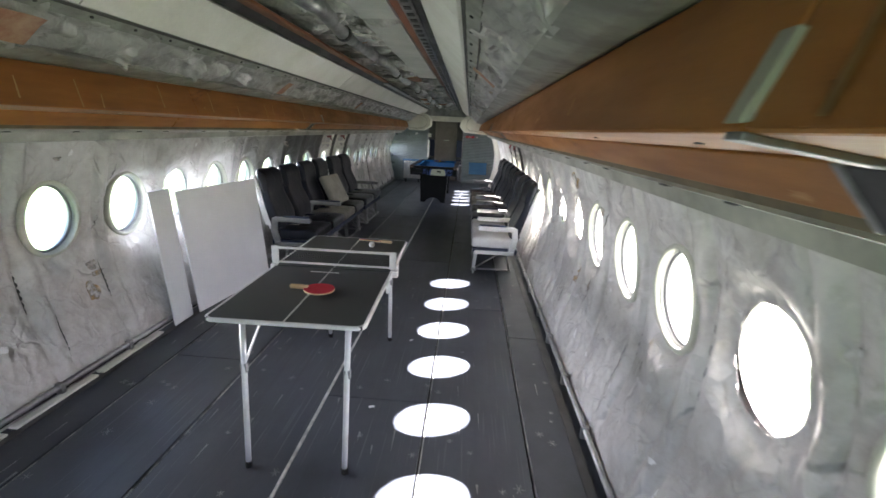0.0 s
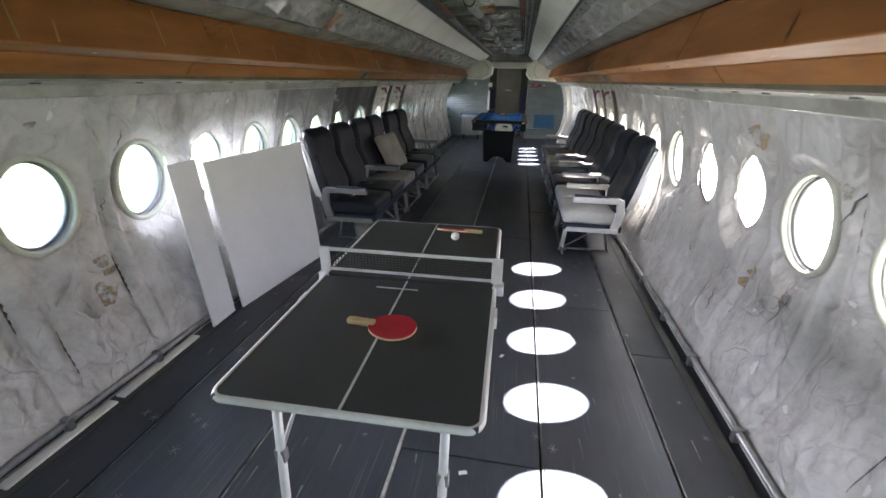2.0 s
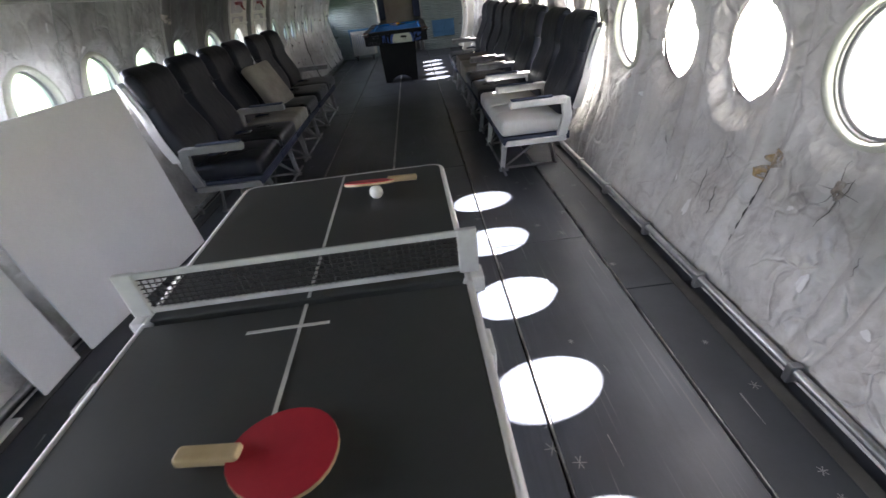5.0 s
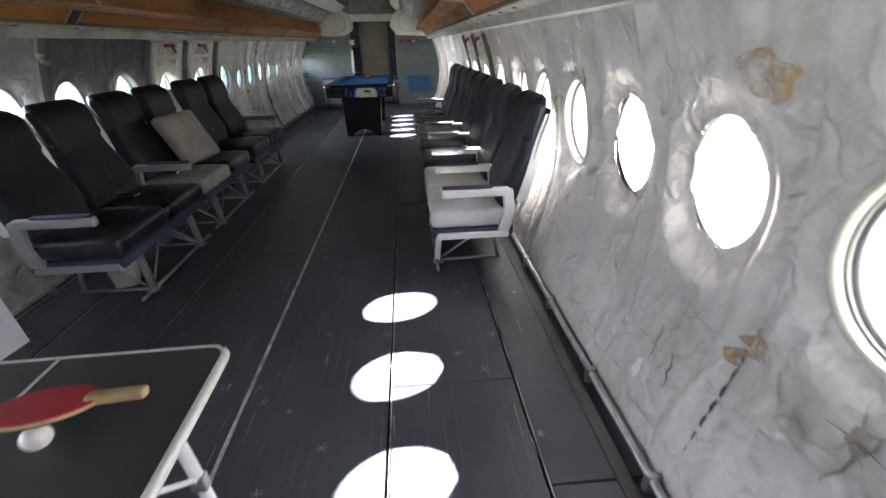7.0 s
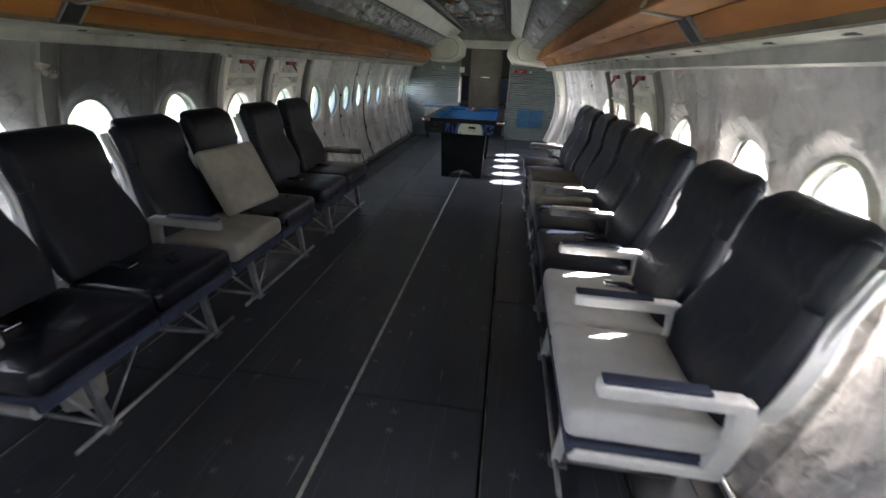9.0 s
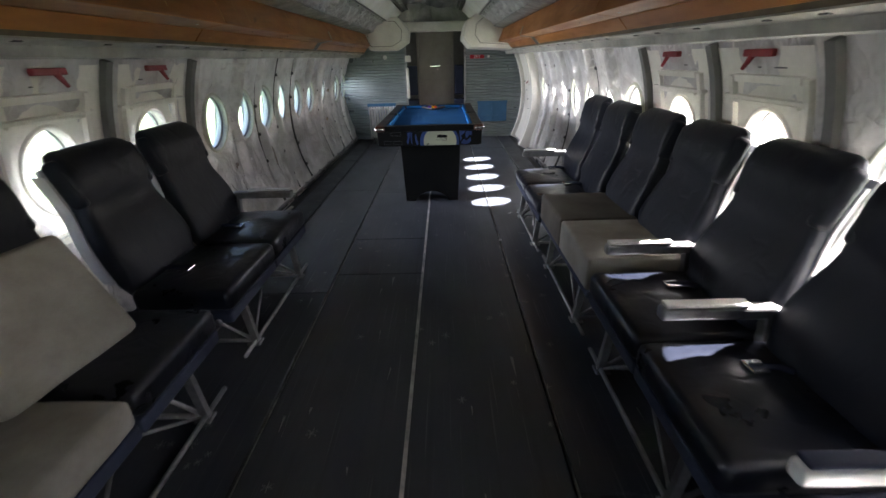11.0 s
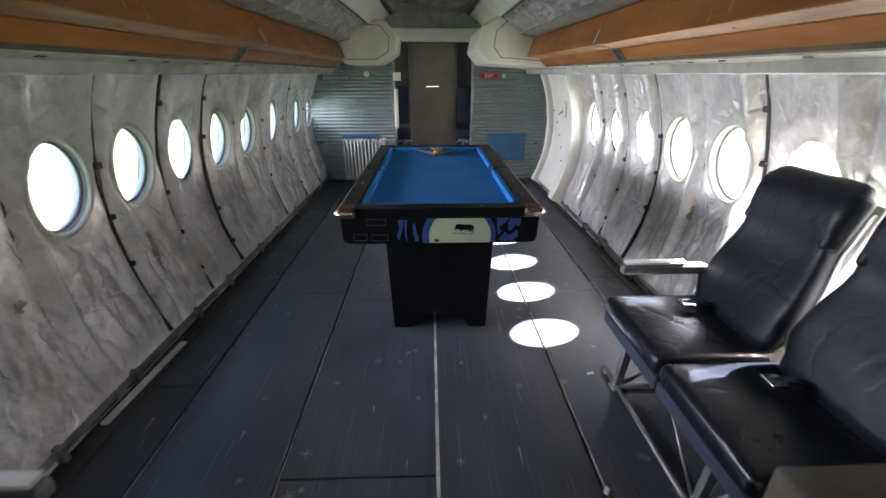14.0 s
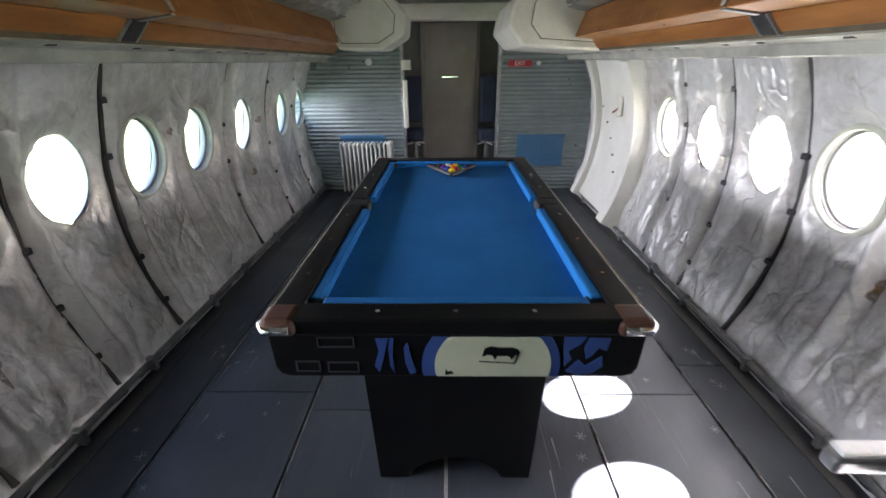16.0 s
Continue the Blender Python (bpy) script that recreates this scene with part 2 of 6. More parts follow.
M_RAIL = material("painted_rail", (0.44, 0.43, 0.375), 0.5, 0.0, (0.27, 0.262, 0.23), 5, 0.5, 50, 0.2, 0.003, stains=(((0.16, 0.12, 0.08), 7.0, 0.70),))
M_RAILGREY = material("grey_green_rail", (0.33, 0.335, 0.29), 0.5, 0.1, (0.20, 0.20, 0.175), 8, 0.6, 50, 0.2, 0.003, stains=(((0.10, 0.09, 0.08), 9.0, 0.68),))
M_REDPATCH = material("red_brown_patch", (0.30, 0.13, 0.08), 0.7, 0.0, (0.42, 0.28, 0.18), 12, 0.5)
M_METAL = material("dull_aluminium", (0.42, 0.42, 0.42), 0.42, 0.85, (0.24, 0.24, 0.24), 8, 0.6, 70)
M_DARKMETAL = material("dark_metal", (0.07, 0.07, 0.07), 0.45, 0.6)
M_RINGS = material("cream_green_ring", (0.56, 0.57, 0.48), 0.42, 0.0, (0.42, 0.43, 0.36), 7, 0.5, 60, 0.12, 0.002, stains=(((0.20, 0.19, 0.15), 11.0, 0.70),))
M_GASKET = material("grey_gasket", (0.20, 0.20, 0.20), 0.5)
M_STRAP = material("dark_strap", (0.06, 0.058, 0.055), 0.6)
M_WOOD = material("varnished_board", (0.42, 0.178, 0.046), 0.40, 0.0, (0.25, 0.095, 0.024), 2.5, 0.7, 40, 0.15, 0.003, 0.14, stains=(((0.20, 0.07, 0.03), 3.0, 0.66), ((0.50, 0.30, 0.14), 4.0, 0.70), ((0.16, 0.055, 0.02), 9.0, 0.71)), stretch=(3, 0.6, 3), spec=0.3)
# darker copy of the varnished board: shade on the upper boards put into colour
M_WOOD_SHADED = material("shaded_varnished_board", (0.31, 0.125, 0.034), 0.42, 0.0, (0.19, 0.072, 0.019), 2.5, 0.7, 40, 0.15, 0.003, 0.14, stains=(((0.15, 0.055, 0.02), 3.0, 0.64), ((0.40, 0.23, 0.10), 4.0, 0.70)), stretch=(3, 0.6, 3), spec=0.3)
M_WOODDARK = material("dark_board", (0.24, 0.085, 0.035), 0.5, 0.0, None, 3, 0.6, 40, stretch=(3, 0.5, 3))
M_OLIVE = material("dirty_olive_strip", (0.16, 0.125, 0.075), 0.6, 0.0, (0.09, 0.075, 0.05), 7, 0.6, 60)
M_GLUE = material("old_glue", (0.42, 0.27, 0.12), 0.7)
M_WHITE = material("white_panel", (0.82, 0.80, 0.74), 0.5, 0.0, (0.72, 0.70, 0.63), 3, 0.35, 50, 0.1, 0.002)
M_CREAM = material("cream_plastic", (0.80, 0.77, 0.69), 0.42, 0.0, (0.68, 0.65, 0.56), 4, 0.4, 60, 0.1, 0.002, stains=(((0.30, 0.22, 0.14), 8.0, 0.73),))
M_GREY = material("grey_panel", (0.44, 0.44, 0.42), 0.5, 0.0, None, 3, 0.35)
M_BOARD = material("white_board", (0.78, 0.79, 0.80), 0.5, 0.0, (0.72, 0.73, 0.75), 2, 0.15, 80, 0.05)
M_LEATHER = crinkle(material("black_leather", (0.007, 0.009, 0.015), 0.44, 0.0, (0.011, 0.0135, 0.021), 6, 0.5, 120, 0.3, 0.002, 0.12, spec=0.3), ((5, 0.25), (13, 0.2), (31, 0.08)), 0.2, 0.03)
M_LEATHER_GLOSS = crinkle(material("glossy_black_leather", (0.005, 0.0065, 0.012), 0.29, 0.0, (0.007, 0.009, 0.016), 5, 0.5, 100, 0.15, 0.001, 0.06, spec=0.55), ((5, 0.3), (12, 0.2), (29, 0.06)), 0.2, 0.03)
M_NAVY = material("navy_fabric", (0.03, 0.04, 0.075), 0.8, 0.0, None, 6, 0.4, 200, 0.3, 0.002)
M_CUSH_LIGHT = material("light_grey_cushion", (0.68, 0.68, 0.67), 0.7, 0.0, (0.56, 0.55, 0.53), 5, 0.4, 160, 0.25, 0.002)
M_CUSH_BEIGE = material("beige_foam_cushion", (0.38, 0.36, 0.31), 0.85, 0.0, (0.28, 0.262, 0.22), 5, 0.5, 150, 0.3, 0.003)
M_CUSH_BROWN = material("brown_foam_cushion", (0.135, 0.118, 0.094), 0.85, 0.0, (0.095, 0.083, 0.066), 5, 0.5, 150, 0.3, 0.003)
M_SHELL = material("seat_shell_plastic", (0.78, 0.78, 0.76), 0.40, 0.0, (0.64, 0.64, 0.62), 6, 0.4, 80, 0.08)
# darker copy of the shell plastic: shade on the west armrests put into colour
M_SHELL_SHADED = material("shaded_shell_plastic", (0.30, 0.30, 0.29), 0.5, 0.0, (0.22, 0.22, 0.215), 6, 0.5, 80, 0.08)
M_RED = material("red_paint", (0.24, 0.016, 0.02), 0.45)
M_TTTOP = material("dark_table_board", (0.040, 0.044, 0.045), 0.42, 0.0, (0.048, 0.052, 0.053), 5, 0.4, 90, 0.08, 0.001, 0.08)
M_LINE = material("white_line", (0.70, 0.70, 0.69), 0.6)
M_NET = material("net_mesh", (0.03, 0.03, 0.032), 0.8)
M_TUBE = material("white_tube", (0.80, 0.80, 0.80), 0.35, 0.1, None, 8, 0.3)
M_RUBBER = material("red_rubber", (0.48, 0.012, 0.03), 0.55, 0.0, None, 10, 0.2)
M_PALEWOOD = material("pale_wood", (0.58, 0.45, 0.26), 0.5, 0.0, (0.48, 0.35, 0.18), 12, 0.4, 70)
M_BALL = material("white_ball", (0.82, 0.82, 0.80), 0.35, amount=0.1)
M_CLOTH = material("blue_cloth", (0.012, 0.15, 0.42), 0.9, 0.0, (0.010, 0.125, 0.36), 3, 0.25, 220, 0.25, 0.001, 0.05, spec=0.2)
M_POOL = material("black_laminate", (0.004, 0.004, 0.005), 0.36, 0.0, (0.007, 0.007, 0.007), 5, 0.4, 60, 0.06, spec=0.18)
M_POOLBLUE = material("printed_blue", (0.03, 0.075, 0.26), 0.45)
M_POOLLOGO = material("printed_cream", (0.52, 0.55, 0.40), 0.5, amount=0.2)
M_CORNER = material("brown_corner_cap", (0.085, 0.034, 0.02), 0.4)
M_CHROME = material("chrome", (0.75, 0.75, 0.75), 0.16, 1.0, None, 6, 0.1, 60, 0.02, 0.001, 0.06)
M_POCKET = material("black_rubber", (0.01, 0.01, 0.01), 0.6)
M_CORR = material("corrugated_sheet", (0.33, 0.37, 0.365), 0.32, 0.45, (0.26, 0.30, 0.30), 2.5, 0.4, 60, 0.1, 0.002)
M_SIGNRED = material("sign_red", (0.55, 0.02, 0.03), 0.45)
M_SEAMBROWN = material("brown_seam", (0.24, 0.20, 0.15), 0.6)
M_PRINTGREY = material("printed_grey", (0.035, 0.036, 0.04), 0.4)
M_BLUE = material("blue_paint", (0.05, 0.16, 0.30), 0.5, 0.0, None, 5, 0.3)
M_DOOR = material("grey_brown_door", (0.32, 0.285, 0.24), 0.5, 0.0, (0.25, 0.22, 0.185), 2.5, 0.4, 60, 0.1)
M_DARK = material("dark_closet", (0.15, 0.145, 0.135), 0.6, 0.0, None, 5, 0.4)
M_ENAMEL = material("radiator_enamel", (0.60, 0.60, 0.56), 0.4, 0.0, None, 6, 0.3)
M_GRASS = material("grass", (0.05, 0.10, 0.035), 0.9, 0.0, (0.09, 0.12, 0.06), 0.3, 0.5, 9)
M_SIGN = material("sign_white", (0.75, 0.75, 0.72), 0.5, amount=0.1)


def pane_material():
    m = bpy.data.materials.new("crazed_acrylic")
    m.use_nodes = True
    nt = m.node_tree
    nt.nodes.remove(nt.nodes["Principled BSDF"])
    out = nt.nodes["Material Output"]
    clear, haze, gloss = nt.nodes.new("ShaderNodeBsdfTransparent"), nt.nodes.new("ShaderNodeBsdfTranslucent"), nt.nodes.new("ShaderNodeBsdfGlossy")
    gloss.inputs["Roughness"].default_value = 0.1
    haze.inputs["Color"].default_value = (0.9, 0.92, 0.9, 1)
    n = nt.nodes.new("ShaderNodeTexNoise")
    n.inputs["Scale"].default_value = 9
    r = nt.nodes.new("ShaderNodeMapRange")
    r.inputs["To Min"].default_value, r.inputs["To Max"].default_value = 0.06, 0.18
    nt.links.new(n.outputs["Fac"], r.inputs["Value"])
    m1, m2 = nt.nodes.new("ShaderNodeMixShader"), nt.nodes.new("ShaderNodeMixShader")
    nt.links.new(r.outputs["Result"], m1.inputs["Fac"])
    nt.links.new(clear.outputs[0], m1.inputs[1])
    nt.links.new(haze.outputs[0], m1.inputs[2])
    m2.inputs["Fac"].default_value = 0.05
    nt.links.new(m1.outputs[0], m2.inputs[1])
    nt.links.new(gloss.outputs[0], m2.inputs[2])
    nt.links.new(m2.outputs[0], out.inputs["Surface"])
    return m


M_PANE = pane_material()


# ---- mesh helpers ----
def mesh_of(name, bm, mat, smooth=False):
    me = bpy.data.meshes.new(name)
    bm.normal_update()
    bm.to_mesh(me)
    bm.free()
    me.materials.append(mat)
    if smooth:
        me.polygons.foreach_set("use_smooth", [True] * len(me.polygons))
    return me


def part(name, bm, mat, parent, label="", smooth=False, at=None):
    ob = new(name, mesh_of(name, bm, mat, smooth))
    ob.parent = parent
    if at is not None:
        ob.matrix_basis = at
    return tagged(ob, label)


def thing(name, label, category, at=None, group="", kind=""):
    ob = new(name)
    ob.empty_display_size = 0.1
    if at is not None:
        ob.matrix_basis = at
    return tagged(ob, label, category, group, kind)


def add_box(bm, lo, hi, bevel=0.0, seg=2, m=None):
    """A box from corner to corner, its edges rounded, optionally turned by m."""
    lo, hi = Vector(lo), Vector(hi)
    made = bmesh.ops.create_cube(bm, size=1.0)["verts"]
    mid, size = (lo + hi) / 2, hi - lo
    for v in made:
        v.co = Vector((v.co.x * size.x, v.co.y * size.y, v.co.z * size.z)) + mid
    if bevel > 0:
        edges = list({e for v in made for e in v.link_edges})
        made = bmesh.ops.bevel(bm, geom=made + edges, offset=bevel, segments=seg, affect="EDGES", profile=0.5)["verts"]
    if m is not None:
        bmesh.ops.transform(bm, matrix=m, verts=list(set(made)))
    return bm


def box(lo, hi, bevel=0.0, seg=2, m=None):
    return add_box(bmesh.new(), lo, hi, bevel, seg, m)


def add_tube(bm, a, b, r, n=10, r2=None):
    a, b = Vector(a), Vector(b)
    turn = (b - a).to_track_quat("Z", "Y").to_matrix().to_4x4()
    bmesh.ops.create_cone(bm, cap_ends=True, segments=n, radius1=r, radius2=r if r2 is None else r2, depth=(b - a).length,
                          matrix=Matrix.Translation((a + b) / 2) @ turn)
    return bm


def tube(a, b, r, n=10, r2=None):
    return add_tube(bmesh.new(), a, b, r, n, r2)


def pipe(points, r, n=8):
    """A bent pipe through the points."""
    bm = bmesh.new()
    pts = [Vector(p) for p in points]
    rings = []
    for i, p in enumerate(pts):
        d = (pts[min(i + 1, len(pts) - 1)] - pts[max(i - 1, 0)]).normalized()
        q = d.to_track_quat("Z", "Y").to_matrix()
        rings.append([bm.verts.new(p + q @ Vector((r * math.cos(2 * math.pi * k / n), r * math.sin(2 * math.pi * k / n), 0))) for k in range(n)])
    for a, b in zip(rings, rings[1:]):
        for k in range(n):
            bm.faces.new((a[k], a[(k + 1) % n], b[(k + 1) % n], b[k]))
    bm.faces.new(rings[0][::-1])
    bm.faces.new(rings[-1])
    return bm


def add_prism(bm, profile, y0, y1):
    """Extrudes a closed (x, z) outline along y."""
    a = [bm.verts.new((x, y0, z)) for x, z in profile]
    b = [bm.verts.new((x, y1, z)) for x, z in profile]
    n = len(profile)
    for k in range(n):
        bm.faces.new((a[k], a[(k + 1) % n], b[(k + 1) % n], b[k]))
    bm.faces.new(a[::-1])
    bm.faces.new(b)
    bmesh.ops.recalc_face_normals(bm, faces=bm.faces)
    return bm


def prism(profile, y0, y1, bevel=0.0):
    bm = add_prism(bmesh.new(), profile, y0, y1)
    if bevel:
        bmesh.ops.bevel(bm, geom=list(bm.edges), offset=bevel, segments=2, affect="EDGES", profile=0.5)
    return bm


def ribbon(pts_h, thick):
    """A closed outline of a thin sheet that follows the (h, z) points."""
    out, back = [], []
    for i, (x, z) in enumerate(pts_h):
        x0, z0 = pts_h[max(i - 1, 0)]
        x1, z1 = pts_h[min(i + 1, len(pts_h) - 1)]
        d = Vector((x1 - x0, z1 - z0)).normalized()
        out.append((x, z))
        back.append((x - d.y * thick, z + d.x * thick))
    return out + back[::-1]


# ---- lattice noise for folds and creases ----
LAT = np.random.RandomState(5).rand(64, 64)


def vnoise(u, v):
    iu, iv = np.floor(u).astype(int), np.floor(v).astype(int)
    fu, fv = u - iu, v - iv
    fu, fv = fu * fu * (3 - 2 * fu), fv * fv * (3 - 2 * fv)
    g = lambda a, b: LAT[a % 64, b % 64]
    return (g(iu, iv) * (1 - fu) + g(iu + 1, iv) * fu) * (1 - fv) + (g(iu, iv + 1) * (1 - fu) + g(iu + 1, iv + 1) * fu) * fv


def ridge(u, v):
    return 1 - np.abs(2 * vnoise(u, v) - 1)


def billow(u, v):
    return np.abs(2 * vnoise(u, v) - 1)


# ---- the fuselage ----
R, ZC = 1.66, 0.75
Y0, Y1 = -1.4, 15.2
WIN_Z = 0.95
A_WIN, B_WIN = 0.142, 0.190
COMMON = [1.98, 2.50, 3.05, 3.58, 4.11, 4.65, 5.20, 5.75, 6.38, 7.02, 7.74, 8.53, 9.05, 9.53, 10.03, 10.53, 11.05]
EAST = [0.865, 1.385, 1.90, 2.43, 2.97, 3.51, 4.04, 4.58, 5.13, 5.68, 6.38, 7.02, 7.74, 8.47, 8.98, 9.465, 9.965, 10.465, 10.985, 11.48]
WINDOWS = {-1: COMMON + [11.74, 12.55, 13.05], 1: EAST}
TH_WIN = math.asin((WIN_Z - ZC) / R)
TORN = {-1: (3.58, 5.75, 11.74, 5.20, 10.03), 1: (1.385, 4.04, 5.68, 3.51, 10.465, 10.985, 8.98)}
EXITS = (7.02, 7.74)


def on_wall(side, y, th, r=R):
    return Vector((XC + side * r * math.cos(th), y, ZC + r * math.sin(th)))


TH0, TH1 = math.asin((0.0 - ZC) / R), math.asin((1.47 - ZC) / R)


def wall_depth(side, Y, T):
    """How far the lining stands in from the wall's round: padded rolls at the ribs, hanging folds, flat round the windows."""
    wins = np.array(WINDOWS[side])
    S = (T - TH_WIN) * R
    near = np.abs(Y[..., None] - wins).argmin(axis=-1)
    ribs = (wins[1:] + wins[:-1]) / 2
    seed = 0 if side < 0 else 31
    wob = 0.03 * (vnoise(Y * 1.3 + 9, T * 1.6 + seed) - 0.5)
    dr = Y + wob
    dr = dr - ribs[np.abs(dr[..., None] - ribs).argmin(axis=-1)]
    far = np.clip((Y - 7.8) / 1.0, 0, 1)
    low = np.clip((0.2 - S) / 0.8, 0, 1)
    soft = np.clip(np.abs(dr) / 0.10, 0.1, 1)
    keen = 0.35 + 1.1 * vnoise(T * 3.1 + seed, np.floor(Y * 1.9) * 3.7)
    depth = 0.036 + 0.016 * np.clip(np.abs(dr) / 0.2, 0, 1)
    depth -= (0.026 + 0.010 * far) * np.exp(-(dr / 0.013) ** 2)
    depth += (0.022 + 0.030 * far) * keen * np.exp(-((dr - 0.055) / 0.030) ** 2)
    depth -= 0.020 * keen * np.exp(-((dr - 0.112) / 0.014) ** 2)
    depth += 0.040 * (vnoise(Y * 3.2 + seed, T * 3.4 + seed) - 0.5) * (0.3 + low)
    depth += 0.007 * ridge(Y * 4.2 + seed + T * 1.2, T * 1.0 - Y * 0.3) ** 6 * (0.15 + low) * soft
    depth += 0.004 * ridge(Y * 6.3 - T * 2.2 + seed, T * 2.0 + Y * 0.6) ** 7 * (0.2 + low) * soft
    depth += (0.019 + 0.004 * far) * (billow(Y * 4.6 + 0.8 * T + seed, T * 4.2 - 0.5 * Y) - 0.5) * (0.45 + 0.6 * low) * soft
    depth += (0.011 + 0.003 * far) * (billow(Y * 9.7 - 2 * T + seed, T * 8.3 + 1.5 * Y) - 0.5) * (0.45 + 0.6 * low) * soft
    depth += (0.004 + 0.003 * far) * (billow(Y * 19 + seed, T * 17 + 3 * Y) - 0.5) * soft
    depth -= 0.011 * ridge(Y * 2.6 + 0.35 * np.sin(T * 5) + seed, T * 0.8 + 3 + seed) ** 20 * (0.3 + low)
    q = np.sqrt(((Y - wins[near]) / A_WIN) ** 2 + (S / B_WIN) ** 2)
    depth = np.clip(depth, 0.002, 0.12) * np.clip((T - TH0) * R / 0.2, 0.0, 1)
    return depth * np.clip((q - 1.14) / 0.5, 0, 1) + 0.004, near, q


def lined_wall(side):
    """The insulation sheet as a mesh with a hole at each window; silver foil towards the rear."""
    ys = np.arange(Y0, 13.24, 0.0125)
    ths = np.linspace(TH0, TH1, 72)
    Y, T = np.meshgrid(ys, ths, indexing="ij")
    S = (T - TH_WIN) * R
    wins = np.array(WINDOWS[side])
    depth, near, q = wall_depth(side, Y, T)
    dy = Y - wins[near]
    a = np.arctan2(S / B_WIN, dy / A_WIN)
    torn = np.isin(np.round(wins[near], 3), np.round(TORN[side], 3))
    rim = np.where(torn, 1.05 - (0.3 + np.clip(-np.sin(a), 0, 1)) * (0.04 * vnoise(a * 3.0 + near * 7, near * 3.0 + 0.5) + 0.04 * vnoise(a * 8.0 + near * 3, near * 5.0)), 1.06)
    inside = q < rim
    k = np.where(inside & (q > 0.01), rim / np.maximum(q, 0.01), 1)
    Yn = wins[near] + dy * k
    Tn = S * k / R + TH_WIN
    curl = np.where(torn, np.clip((1.28 - q) / 0.3, 0, 1) ** 2 * (0.004 + 0.014 * vnoise(a * 4.0 + near, q * 2 + near) ** 2), 0)
    rr = R - depth - curl
    co = np.stack([XC + side * rr * np.cos(Tn), Yn, ZC + rr * np.sin(Tn)], axis=-1).reshape(-1, 3)
    n, mth = Y.shape
    idx = np.arange(n * mth).reshape(n, mth)
    f = np.stack([idx[:-1, :-1], idx[1:, :-1], idx[1:, 1:], idx[:-1, 1:]], axis=-1).reshape(-1, 4)
    f = f[inside.reshape(-1)[f].sum(axis=1) < 4]
    used = np.unique(f)
    remap = np.full(n * mth, -1)
    remap[used] = np.arange(len(used))
    me = bpy.data.meshes.new("wall_sheet")
    fl = remap[f]
    if side > 0:
        fl = fl[:, ::-1]
    me.from_pydata(co[used].tolist(), [], fl.tolist())
    for m in (M_FOIL, M_FOIL_SHADED, M_SILVER, M_FOIL_HALFSHADE):
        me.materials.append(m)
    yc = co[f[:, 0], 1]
    # west side only: darker copies paint the shade behind the seats
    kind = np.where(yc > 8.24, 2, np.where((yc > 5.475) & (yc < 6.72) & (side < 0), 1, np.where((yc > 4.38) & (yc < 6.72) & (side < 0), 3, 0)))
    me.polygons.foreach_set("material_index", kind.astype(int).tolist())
    me.polygons.foreach_set("use_smooth", [True] * len(me.polygons))
    ob = new("wall_east" if side > 0 else "wall_west", me)
    return tagged(ob, "crumpled grey insulation sheet lining the curved cabin wall, stained", "wall", kind="structure")


def wall_points(side, ys, ths, lift):
    d = wall_depth(side, np.array(ys), np.array(ths))[0]
    return [on_wall(side, y, th, R - e - lift) for y, th, e in zip(ys, ths, d)]


